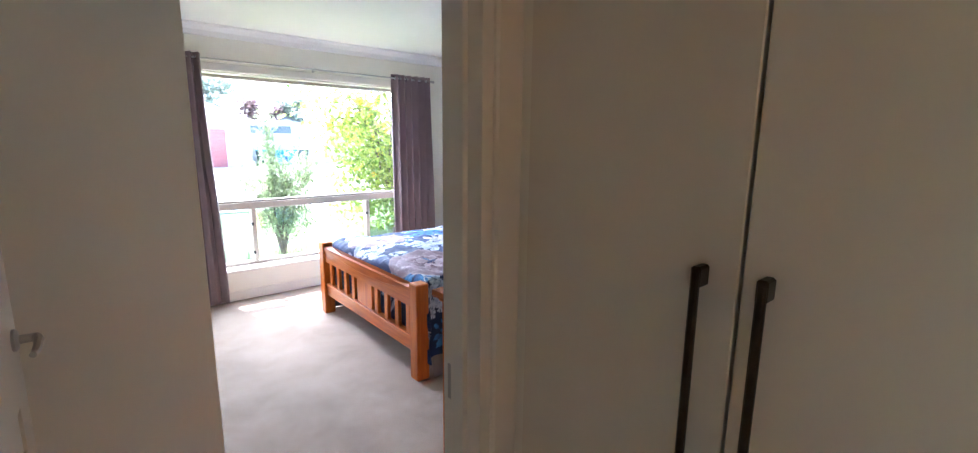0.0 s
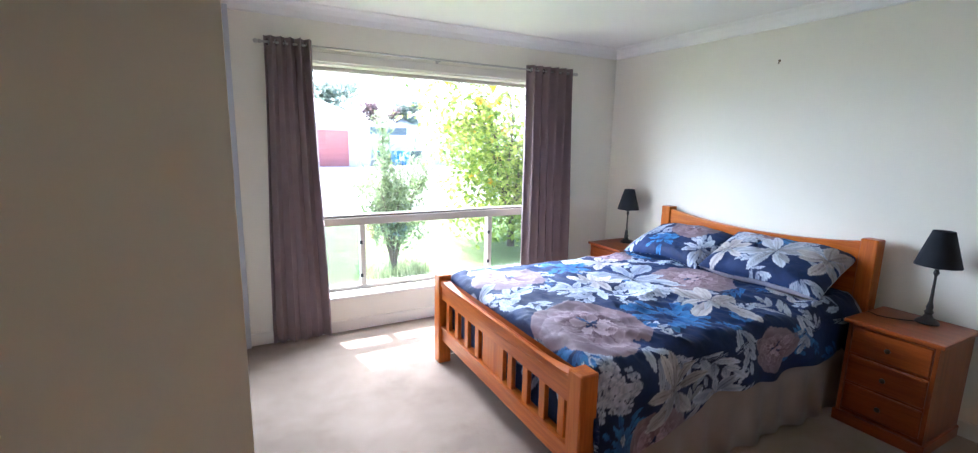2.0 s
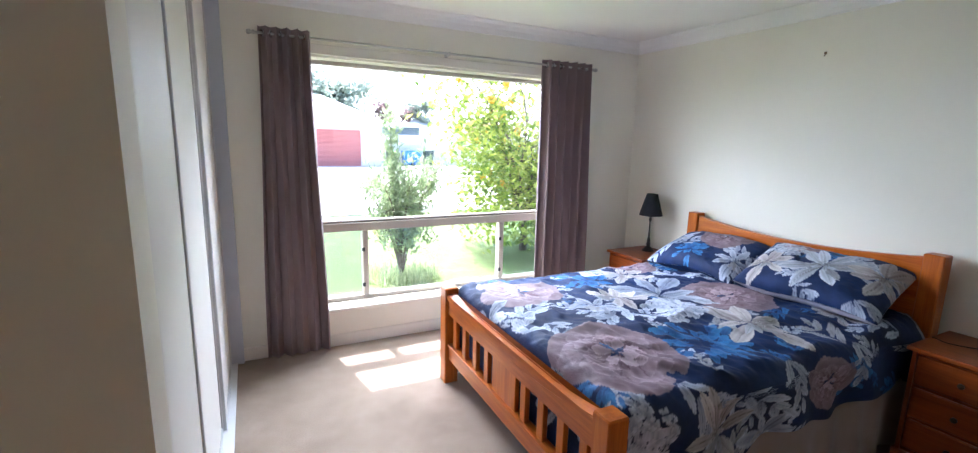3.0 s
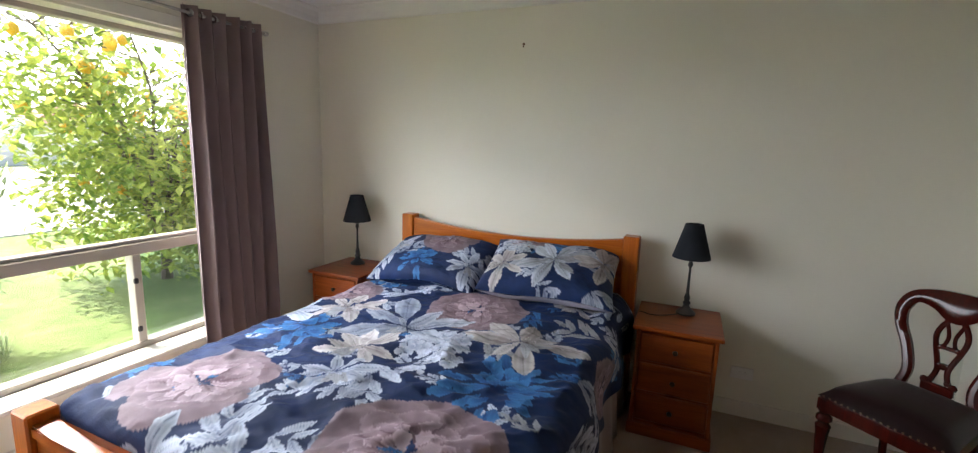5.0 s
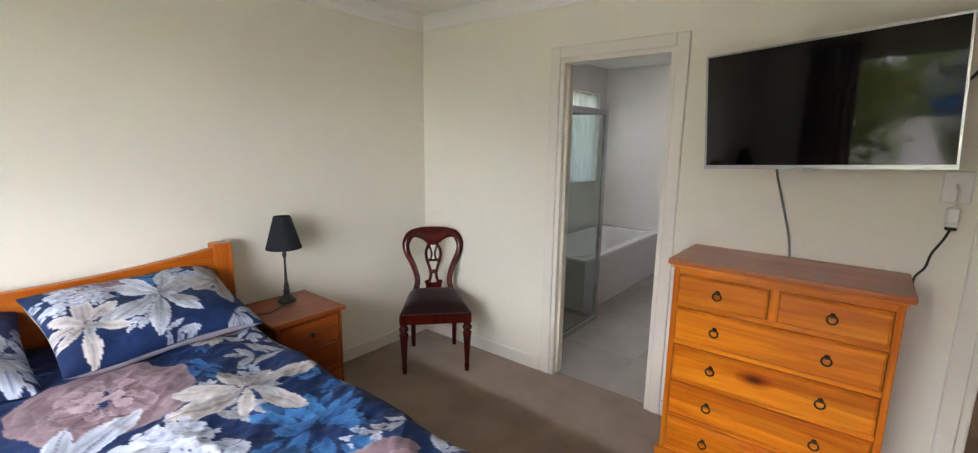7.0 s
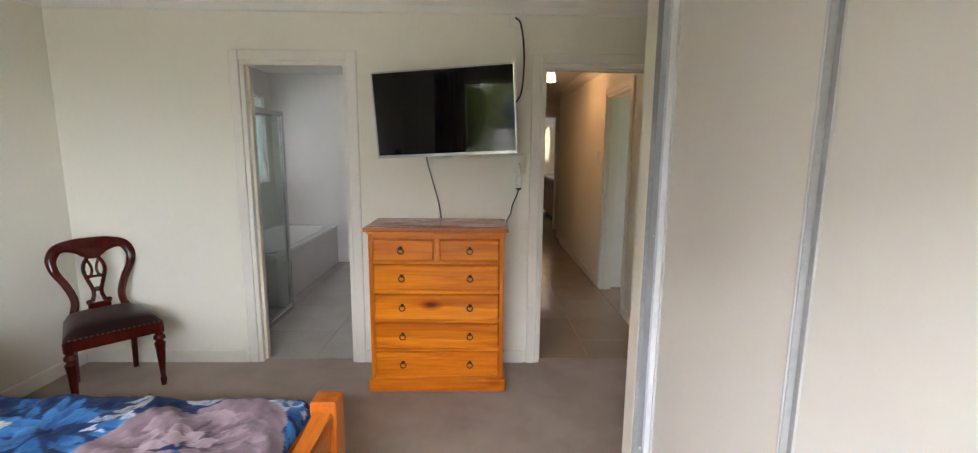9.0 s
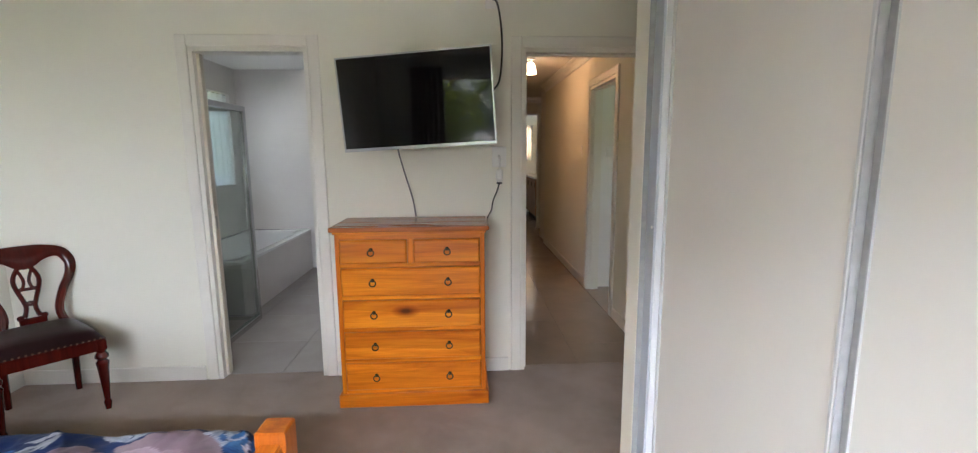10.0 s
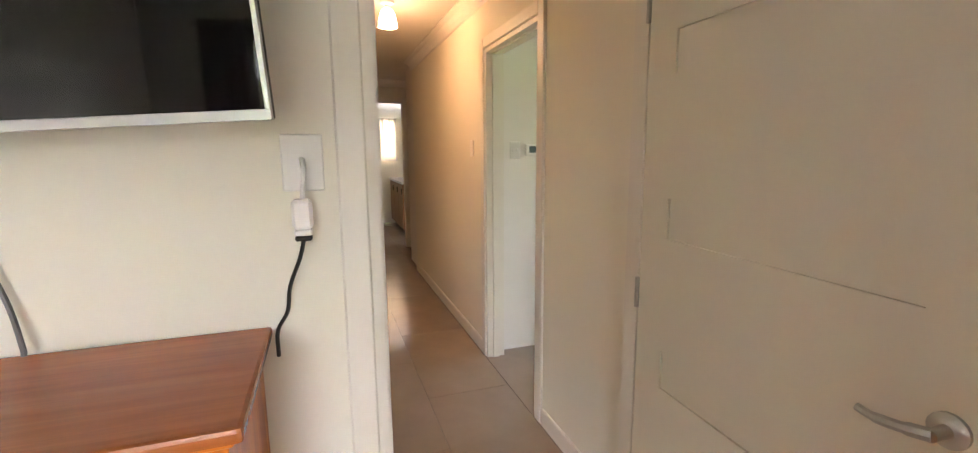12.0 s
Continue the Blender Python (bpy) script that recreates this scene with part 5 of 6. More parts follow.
def bedroom_door():
    hx, hy = DOOR_0 + 0.024, 0.008
    d = thing("door_1", (hx, hy, 0.008), "cream panelled bedroom door standing wide open", "door", turn=88.2)
    d["kind"] = "structure"
    W, H, T = 0.812, 2.005, 0.036
    # local: x along the leaf from the hinge, -y towards the room
    boxpart("core", (0, -T + 0.007, 0), (W, -0.007, H), DOOR_PAINT, d)
    bands = [(0.335, 0.445), (0.752, 0.862), (1.178, 1.288), (1.604, 1.714)]
    for ys in ((-T, -T + 0.007), (-0.007, 0.0)):
        bm = bmesh.new()
        z = 0.0
        for lo, hi in bands + [(H, H)]:
            box(bm, (0, ys[0], z), (W, ys[1], lo), 0.0)
            if hi > lo:
                box(bm, (0, ys[0], lo), (0.11, ys[1], hi), 0.0)
                box(bm, (W - 0.11, ys[0], lo), (W, ys[1], hi), 0.0)
            z = hi
        part("face_panel", bm, DOOR_PAINT, d)
    lever(d, (W - 0.06, -T, 1.01), (0, -1, 0), (-1, 0, 0))
    lever(d, (W - 0.06, 0.0, 1.01), (0, 1, 0), (-1, 0, 0))
    for z in (0.2, 1.0, 1.8):
        bm = bmesh.new()
        lathe(bm, [(0.007, z - 0.045), (0.007, z + 0.045)], 8, Matrix.Translation((-0.004, -T - 0.004, 0)))
        part("hinge", bm, STEEL, d)


bedroom_door()
boxpart_strike = boxpart("strike_plate", (DOOR_1 - 0.024, -0.045, 0.95), (DOOR_1 - 0.0215, -0.010, 1.03), STEEL)
tagged(boxpart_strike, "brushed steel strike plate on the door jamb", "strike plate")

# cavity slider of the ensuite, just showing in its jamb
slider = thing("door_2", (ENS_1 - 0.012, -0.05, 0.008), "cream sliding ensuite door pushed into its wall cavity", "door")
slider["kind"] = "structure"
boxpart("leaf", (-0.028, -0.018, 0), (0.03, 0.018, 2.005), DOOR_PAINT, slider, "", 0.002)
boxpart("flush_pull", (-0.031, -0.010, 0.96), (-0.0275, 0.010, 1.04), STEEL, slider, "brushed steel flush pull", 0.001)
boxpart("latch_plate", (ENS_0 + 0.0215, -0.06, 0.97), (ENS_0 + 0.024, -0.035, 1.04), STEEL)
tagged(bpy.data.objects["latch_plate"], "small steel latch plate on the ensuite jamb", "latch plate")


# ---------------------------------------------------------------- hallway
def linen_cupboard():
    c = thing("linen_cupboard", (HALL_L, -0.595, 0.0), "cream built-in linen cupboard with long dark pulls", "cupboard")
    bm = bmesh.new()
    box(bm, (0.10, -0.445, 0.06), (0.14, 0.445, 2.16))
    part("carcass", bm, CUPBOARD, c)
    for y0, y1, hy in ((0.056, 0.443, 0.10), (-0.443, 0.051, 0.018)):
        d = boxpart("door", (-0.004, y0, 0.065), (0.014, y1, 2.155), CUPBOARD, c, "", 0.002)
        bm = bmesh.new()
        for z in (0.72, 1.305):
            box(bm, (-0.034, hy - 0.007, z), (-0.004, hy + 0.007, z + 0.03), 0.003)
        box(bm, (-0.036, hy - 0.006, 0.72), (-0.026, hy + 0.006, 1.33), 0.003)
        part("bar_handle", bm, BRONZE, d, "long dark bar handle")


linen_cupboard()


def hall_pendant():
    p = thing("ceiling_light", (-0.35, -2.297, CEIL), "small opal glass ceiling light, switched on", "ceiling light")
    bm = bmesh.new()
    lathe(bm, [(0.0, 0.0), (0.05, -0.001), (0.05, -0.014), (0.02, -0.022), (0.02, -0.05), (0.0, -0.051)], 18)
    part("rose", bm, WHITE_PLASTIC, p, smooth=True)
    bm = bmesh.new()
    lathe(bm, [(0.022, -0.045), (0.035, -0.05), (0.052, -0.08), (0.062, -0.13), (0.066, -0.165), (0.063, -0.165), (0.048, -0.08), (0.022, -0.052)], 22)
    part("glass_shade", bm, BULB, p, "glowing opal glass bell shade", smooth=True)


hall_pendant()
wall_plate("light_switch", (HALL_R, -2.13, 1.445), 0.07, 0.115, "white light switch on the hallway wall", 0, 1)
wall_plate("light_switch", (-1.12, -1.89, 1.43), 0.075, 0.115, "white double light switch beside the doorway", 1, 1, 2)
th = thing("thermostat", (-1.24, -1.89, 1.43), "white wall thermostat with a small grey display", "thermostat")
boxpart("case", (-0.045, 0.0, -0.04), (0.045, 0.022, 0.04), WHITE_PLASTIC, th, "", 0.004)
boxpart("display", (-0.03, 0.022, -0.018), (0.02, 0.0235, 0.026), plain("lcd", (0.12, 0.16, 0.17), 0.2), th, "grey display")

LAUNDRY_WOOD = wood("brown_laundry_timber", (0.20, 0.085, 0.03), (0.27, 0.12, 0.045), (0.33, 0.155, 0.06), 2, 0.4, 1.0, False)
laundry = thing("laundry_cabinet", (-1.60, -7.70, 0), "brown timber laundry cabinet with a pale benchtop", "cabinet")
boxpart("cabinet_body", (-0.04, -0.78, 0.08), (0.46, 0.78, 0.88), LAUNDRY_WOOD, laundry, "", 0.003)
boxpart("benchtop", (-0.05, -0.79, 0.88), (0.50, 0.80, 0.92), WHITE_PLASTIC, laundry, "white benchtop", 0.004)
boxpart("kickboard", (-0.04, -0.78, 0.0), (0.40, 0.78, 0.08), DARK, laundry)
for k in range(3):
    d = boxpart("cabinet_door", (0.461, -0.775 + k * 0.52, 0.10), (0.478, -0.265 + k * 0.52, 0.86), LAUNDRY_WOOD, laundry, "", 0.003)
    boxpart("handle", (0.478, -0.31 + k * 0.52, 0.70), (0.496, -0.298 + k * 0.52, 0.80), BRONZE, d, "dark handle", 0.002)

back_door = thing("door_3", (-0.30, HALL_END - 0.14, 0.008), "brown timber laundry door standing open", "door", turn=-120.0)
back_door["kind"] = "structure"
boxpart("leaf", (0, -0.018, 0), (0.70, 0.018, 2.03), LAUNDRY_WOOD, back_door, "", 0.003)
for z0, z1 in ((0.18, 0.92), (1.10, 1.86)):
    boxpart("panel_moulding", (0.11, -0.024, z0), (0.59, 0.024, z1), LAUNDRY_WOOD, back_door, "", 0.006)


def small_window(name, axis, plane, a0, a1, z0, z1, label, lace=True):
    w = thing(name, (plane, (a0 + a1) / 2, z0) if axis == 0 else ((a0 + a1) / 2, plane, z0), label, "window")
    w["kind"] = "structure"
    hw, h, f = (a1 - a0) / 2, z1 - z0, 0.035
    def P(u, d, z):
        return (d, u, z) if axis == 0 else (u, d, z)
    bm = bmesh.new()
    for lo, hi in (((-hw, 0), (-hw + f, h)), ((hw - f, 0), (hw, h)), ((-hw + f, h - f), (hw - f, h)), ((-hw + f, 0), (hw - f, f)), ((-0.016, f), (0.016, h - f))):
        box(bm, P(lo[0], -0.02, lo[1]), P(hi[0], 0.02, hi[1]), 0.003)
    part("window_frame", bm, ALU, w)
    for u0, u1 in ((-hw + f, -0.016), (0.016, hw - f)):
        p = boxpart("pane", P(u0, -0.003, f), P(u1, 0.003, h - f), GLASS, w)
        p.visible_shadow = False
    return w


small_window("window_2", 0, ENS_X + 0.11, -2.86, -1.68, 1.08, 2.12, "obscure ensuite window behind white lace")
small_window("window_3", 1, -8.55, -1.26, -0.96, 1.30, 2.05, "bright narrow laundry window")
small_window("window_4", 0, -4.15, -2.6, -0.8, 0.6, 2.1, "wide window of the side room")


def lace_curtain(axis, plane, a0, a1, z0, z1, label):
    c = thing("lace_curtain", (plane, (a0 + a1) / 2, z0) if axis == 0 else ((a0 + a1) / 2, plane, z0), label, "curtain")
    hw, h, n = (a1 - a0) / 2, z1 - z0, 90
    bm = bmesh.new()
    rows = []
    for z in (0, h * 0.5, h):
        row = []
        for i in range(n + 1):
            u = -hw + 2 * hw * i / n
            d = 0.016 * math.sin(u * 55) + 0.008 * math.sin(u * 23 + z * 3)
            row.append(bm.verts.new((d, u, z) if axis == 0 else (u, d, z)))
        rows.append(row)
    for a, b in zip(rows, rows[1:]):
        for i in range(n):
            bm.faces.new((a[i], a[i + 1], b[i + 1], b[i]))
    part("lace", bm, LACE, c, smooth=True)
    bm = bmesh.new()
    if axis == 0:
        tube(bm, [(0, -hw - 0.03, h), (0, hw + 0.03, h)], 0.006, 8)
    else:
        tube(bm, [(-hw - 0.03, 0, h), (hw + 0.03, 0, h)], 0.006, 8)
    part("curtain_wire", bm, STEEL, c)


lace_curtain(0, ENS_X + 0.045, -2.86, -1.68, 1.06, 2.11, "white lace curtain across the ensuite window")
lace_curtain(1, -8.46, -1.28, -0.94, 1.25, 2.07, "white lace curtain across the laundry window")


# ---------------------------------------------------------------- ensuite
def bathtub():
    b = thing("bathtub", (2.32, -2.08, 0), "white built-in bath in a pale tiled surround", "bathtub")
    x0, x1, y0, y1, z = 0.0, ENS_X - 2.32, -0.95, 0.93, 0.505
    bm = bmesh.new()
    box(bm, (x0, y0, 0.0), (x0 + 0.05, y1, z - 0.03))
    box(bm, (x0 + 0.05, y1 - 0.05, 0.0), (x1, y1, z - 0.03))
    part("tiled_panel", bm, WALL_TILE, b, "pale tiled bath panel")
    bm = bmesh.new()
    n = 40
    def loop(ix, iy, zz, power):
        out = []
        for k in range(n):
            a = 6.2832 * k / n
            cx, cy = math.cos(a), math.sin(a)
            out.append(bm.verts.new(((x0 + x1) / 2 + math.copysign(abs(cx) ** power, cx) * ((x1 - x0) / 2 - ix), (y0 + y1) / 2 + math.copysign(abs(cy) ** power, cy) * ((y1 - y0) / 2 - iy), zz)))
        return out
    loops = [loop(-0.012, -0.0, z - 0.028, 0.05), loop(-0.012, -0.0, z - 0.004, 0.05), loop(-0.004, 0.004, z, 0.08), loop(0.07, 0.09, z, 0.35), loop(0.085, 0.105, z - 0.02, 0.4), loop(0.12, 0.17, z - 0.30, 0.45), loop(0.18, 0.26, z - 0.36, 0.5)]
    for a, c in zip(loops, loops[1:]):
        for k in range(n):
            bm.faces.new((a[k], a[(k + 1) % n], c[(k + 1) % n], c[k]))
    bm.faces.new(loops[-1])
    part("tub", bm, BATH_WHITE, b, smooth=True)


bathtub()


def bath_taps():
    t = thing("bath_taps", (ENS_X, -1.75, 0.72), "chrome wall taps and spout above the bath", "taps")
    for dy in (-0.11, 0.11):
        bm = bmesh.new()
        lathe(bm, [(0.026, 0), (0.024, 0.008), (0.012, 0.014), (0.012, 0.045), (0.022, 0.05), (0.022, 0.07), (0.0, 0.075)], 14, Matrix.Translation((0, dy, 0)) @ Matrix.Rotation(-math.pi / 2, 4, "Y"))
        box(bm, (-0.068, dy - 0.035, -0.006), (-0.056, dy + 0.035, 0.006), 0.003)
        part("tap", bm, CHROME, t, smooth=True)
    bm = bmesh.new()
    tube(bm, curve_points([(0, 0, 0), (-0.06, 0, 0.012), (-0.13, 0, 0.008), (-0.16, 0, -0.02)], 5), 0.012, 10)
    part("spout", bm, CHROME, t, smooth=True)


bath_taps()


def shower_screen():
    s = thing("shower_screen", (2.19, -0.135, 0.0), "chrome-framed clear glass shower screen", "shower screen")
    y1, H = -0.98, 1.815
    bm = bmesh.new()
    box(bm, (-0.018, y1 - 0.02, 0.0), (0.018, y1 + 0.02, H), 0.004)
    part("corner_post", bm, CHROME, s)
    bm = bmesh.new()
    box(bm, (-0.018, y1 + 0.02, H - 0.045), (0.018, 0.02, H), 0.004)
    part("head_rail", bm, CHROME, s)
    bm = bmesh.new()
    box(bm, (-0.022, y1 + 0.02, 0.0), (0.022, 0.02, 0.05), 0.004)
    part("sill_rail", bm, CHROME, s)
    boxpart("pane", (-0.003, y1 + 0.02, 0.05), (0.003, 0.02, H - 0.045), GREEN_GLASS, s).visible_shadow = False
    bm = bmesh.new()
    box(bm, (0.018, y1 - 0.016, H - 0.04), (ENS_X - 2.19, y1 + 0.016, H), 0.004)
    box(bm, (0.018, y1 - 0.016, 0.0), (ENS_X - 2.19, y1 + 0.016, 0.04), 0.004)
    part("return_rail", bm, CHROME, s)
    boxpart("pane", (0.018, y1 - 0.003, 0.04), (ENS_X - 2.19, y1 + 0.003, H - 0.04), GREEN_GLASS, s).visible_shadow = False


shower_screen()
wall_plate("light_switch", (2.22, ENS_Y, 1.42), 0.075, 0.115, "white light switch on the ensuite end wall", 1, 1)


# ---------------------------------------------------------------- outside
def leaf_material(name, c1, c2, through=0.5):
    m, nt, b = nodes_of(name)
    geo = nt.nodes.new("ShaderNodeNewGeometry")
    col = ramp(nt, geo.outputs["Random Per Island"], [(0.0, c1), (1.0, c2)])
    nt.links.new(col, b.inputs["Base Color"])
    b.inputs["Roughness"].default_value = 0.5
    t = nt.nodes.new("ShaderNodeBsdfTranslucent")
    nt.links.new(col, t.inputs[0])
    mx = nt.nodes.new("ShaderNodeMixShader")
    mx.inputs[0].default_value = through
    nt.links.new(b.outputs[0], mx.inputs[1])
    nt.links.new(t.outputs[0], mx.inputs[2])
    nt.links.new(mx.outputs[0], nt.nodes["Material Output"].inputs[0])
    return m


BARK = mottled("bark", (0.09, 0.07, 0.05), (0.17, 0.14, 0.11), 12.0, 0.9, 60, 0.6, 0.01)
LEMON_LEAF = leaf_material("citrus_leaf", (0.14, 0.23, 0.04), (0.50, 0.55, 0.11))
SHRUB_LEAF = leaf_material("olive_shrub_leaf", (0.20, 0.26, 0.13), (0.38, 0.44, 0.24))
# Distance haze is mixed into this pale grey-green.
HAZED_LEAF = leaf_material("hazed_far_leaf", (0.33, 0.39, 0.33), (0.46, 0.51, 0.44))
PLUM_LEAF = leaf_material("plum_leaf", (0.22, 0.15, 0.15), (0.34, 0.22, 0.22))
LEMON = mottled("lemon_skin", (0.80, 0.38, 0.02), (0.84, 0.48, 0.04), 8.0, 0.4, 90, 0.2, 0.002)


def lawn():
    m, nt, b = nodes_of("lawn_and_drive")
    v = coords(nt)
    grass = ramp(nt, noise_tex(nt, v, 2.5, 8, 0.7), [(0.3, (0.095, 0.15, 0.028)), (0.55, (0.15, 0.205, 0.05)), (0.75, (0.24, 0.26, 0.10))])
    nt.links.new(grass, b.inputs["Base Color"])
    b.inputs["Roughness"].default_value = 0.9
    bump(nt, b, noise_tex(nt, v, 60, 4), 0.8, 0.03)
    return m


GRASS = lawn()
DRIVE = mottled("pale_concrete", (0.58, 0.56, 0.52), (0.68, 0.65, 0.61), 2.0, 0.85, 40, 0.3, 0.004)
bm = bmesh.new()
n = 60
rows = [[bm.verts.new((-1500 + 3000 * i / n, -1500 + 3000 * j / n, OUT)) for i in range(n + 1)] for j in range(n + 1)]
for a, b2 in zip(rows, rows[1:]):
    for i in range(n):
        bm.faces.new((a[i], a[i + 1], b2[i + 1], b2[i]))
structure("ground", bm, GRASS, "sunlit green lawn reaching to the horizon", "lawn")
slab("driveway", (-30, 12.2, OUT - 0.05), (40, 33.0, OUT + 0.03), DRIVE, "pale sunlit concrete driveway", "driveway")


def leaves(count, sampler, size, aspect, seed, droop=0.2):
    """Many small folded leaves in one mesh."""
    r = np.random.RandomState(seed)
    vs, fs = [], []
    for k in range(count):
        p = sampler(r)
        a, e = r.uniform(0, 6.2832), r.uniform(-0.9, 0.9) - droop
        d = Vector((math.cos(a) * math.cos(e), math.sin(a) * math.cos(e), math.sin(e)))
        s = d.cross(Vector((r.uniform(-0.4, 0.4), r.uniform(-0.4, 0.4), 1))).normalized()
        L = size * r.uniform(0.7, 1.3)
        w = L * aspect
        up = s.cross(d)
        o = len(vs)
        p = Vector(p)
        vs += [p, p + d * L * 0.5 + s * w + up * w * 0.3, p + d * L, p + d * L * 0.5 - s * w + up * w * 0.3]
        fs += [(o, o + 1, o + 2), (o, o + 2, o + 3)]
    return vs, fs


def leafy(name, vs, fs, material, parent, label=""):
    me = bpy.data.meshes.new(name)
    me.from_pydata([tuple(v) for v in vs], [], fs)
    me.materials.append(material)
    ob = new(name, me)
    ob.parent = parent
    return tagged(ob, label=label, kind="stuff") if label else ob


def branching(seed, base, height, spread, stems, twigs):
    """Limb lines with their tips."""
    r = random.Random(seed)
    lines, tips = [], []
    for k in range(stems):
        a = 6.283 * k / stems + r.uniform(-0.4, 0.4)
        h = height * r.uniform(0.75, 1.0)
        sp = spread * r.uniform(0.5, 1.0)
        pts = [(0, 0, base), (0.25 * sp * math.cos(a), 0.25 * sp * math.sin(a), base + (h - base) * 0.4), (0.6 * sp * math.cos(a + 0.2), 0.6 * sp * math.sin(a + 0.2), base + (h - base) * 0.75), (sp * math.cos(a + 0.1), sp * math.sin(a + 0.1), h)]
        line = curve_points(pts, 5)
        lines.append(line)
        for q in range(twigs):
            p = line[r.randint(4, len(line) - 1)]
            t = Vector((r.gauss(0, 1), r.gauss(0, 1), r.uniform(-0.1, 0.9))).normalized() * spread * r.uniform(0.3, 0.6)
            lines.append([p, p + t * 0.5 + Vector((0, 0, 0.03)), p + t])
            tips += [p + t * f for f in (0.4, 0.7, 1.0)]
    return lines, tips


def lemon_tree():
    t = thing("lemon_tree", (4.14, 7.5, OUT), "leafy lemon tree hung with ripe yellow fruit", "tree")
    lines, tips = branching(4, 0.35, 3.15, 1.6, 9, 14)
    bm = bmesh.new()
    tube(bm, [(0, 0, -0.05), (0.02, 0.01, 0.3), (0, 0, 0.6)], [0.075, 0.06, 0.055], 8)
    for l in lines:
        tube(bm, l, [max(0.006, 0.032 * (1 - 0.8 * k / len(l))) if len(l) > 5 else 0.008 for k in range(len(l))], 5)
    part("trunk", bm, BARK, t)
    pts = [Vector(p) for p in tips]
    def sampler(r):
        p = pts[r.randint(len(pts))]
        if r.uniform() < 0.2:
            a, d = r.uniform(0, 6.28), 1.25 * math.sqrt(r.uniform(0.05, 1))
            return (d * math.cos(a), d * math.sin(a), r.uniform(0.25, 1.6) + 0.15 * math.sin(5 * a))
        return (p.x + r.normal(0, 0.2), p.y + r.normal(0, 0.2), max(0.18, p.z * 0.95 - 0.42 + r.normal(0, 0.36)))
    vs, fs = leaves(10500, sampler, 0.118, 0.29, 4)
    leafy("crown", vs, fs, LEMON_LEAF, t, "glossy citrus leaves")
    r = random.Random(9)
    mesh = None
    for k in range(64):
        p = pts[r.randrange(len(pts))] + Vector((r.gauss(0, 0.14), r.gauss(0, 0.14), -0.08))
        if mesh is None:
            bm = bmesh.new()
            lathe(bm, [(0.0, -0.055), (0.014, -0.048), (0.037, -0.022), (0.042, 0.0), (0.037, 0.022), (0.014, 0.042), (0.0, 0.048)], 10)
            ob = part("lemon", bm, LEMON, t, smooth=True)
            mesh = ob.data
        else:
            ob = new("lemon", mesh)
            ob.parent = t
        ob.location = p
        ob.scale = (1.45, 1.45, 1.45)


lemon_tree()


def shrub():
    t = thing("shrub", (1.68, 6.6, OUT), "upright olive-green shrub with slender leaves", "shrub")
    lines, tips = branching(12, 0.05, 1.45, 0.60, 7, 8)
    lines += [curve_points([(0, 0, 0.05), (-0.06, 0.02, 0.9), (-0.10, 0.04, 1.5), (-0.12, 0.05, 2.1)], 5)]
    tips += [p + Vector((0, 0, 0)) for p in lines[-1][4:] for _ in range(3)]
    bm = bmesh.new()
    for l in lines:
        tube(bm, l, [max(0.004, 0.02 * (1 - 0.8 * k / len(l))) if len(l) > 5 else 0.005 for k in range(len(l))], 5)
    part("trunk", bm, BARK, t)
    pts = [Vector(p) for p in tips]
    def sampler(r):
        p = pts[r.randint(len(pts))]
        return (p.x + r.normal(0, 0.06), p.y + r.normal(0, 0.06), max(0.2, p.z + r.normal(0, 0.10)))
    vs, fs = leaves(5200, sampler, 0.095, 0.17, 5, -0.5)
    leafy("crown", vs, fs, SHRUB_LEAF, t, "slender olive leaves")
    def tuft(r):
        a, d = r.uniform(0, 6.28), 0.5 * math.sqrt(r.uniform(0, 1))
        return (d * math.cos(a), d * math.sin(a), 0.0)
    vs, fs = leaves(900, tuft, 0.16, 0.05, 6, -1.1)
    leafy("grass_tuft", vs, fs, SHRUB_LEAF, t, "long grass round the stems")


shrub()


def far_tree(place, height, width, material, seed, label):
    t = thing("tree", place, label, "tree")
    bm = bmesh.new()
    tube(bm, [(0, 0, -0.1), (0.05, 0, height * 0.35), (0, 0.05, height * 0.7)], [0.22, 0.16, 0.07], 7)
    r = random.Random(seed)
    blobs = []
    for k in range(14):
        a = r.uniform(0, 6.283)
        d = width * 0.42 * math.sqrt(r.uniform(0, 1))
        p = Vector((d * math.cos(a), d * math.sin(a), height * r.uniform(0.45, 0.92)))
        blobs.append((p, width * r.uniform(0.13, 0.24)))
        tube(bm, [(0, 0, height * 0.35), (p.x * 0.6, p.y * 0.6, p.z * 0.8), p], [0.08, 0.05, 0.02], 5)
    part("trunk", bm, BARK, t)
    def sampler(rr):
        p, s = blobs[rr.randint(len(blobs))]
        return (p.x + rr.normal(0, s * 0.6), p.y + rr.normal(0, s * 0.6), p.z + rr.normal(0, s * 0.5))
    vs, fs = leaves(2600, sampler, height * 0.055, 0.4, seed)
    leafy("crown", vs, fs, material, t, "uneven leafy crown")


far_tree((5.5, 52, OUT), 9.0, 8.0, HAZED_LEAF, 31, "tall grey-green tree behind the garage roof, paled with haze")
far_tree((1.0, 55, OUT), 9.5, 8.0, HAZED_LEAF, 32, "tall grey-green tree behind the garage roof, paled with haze")
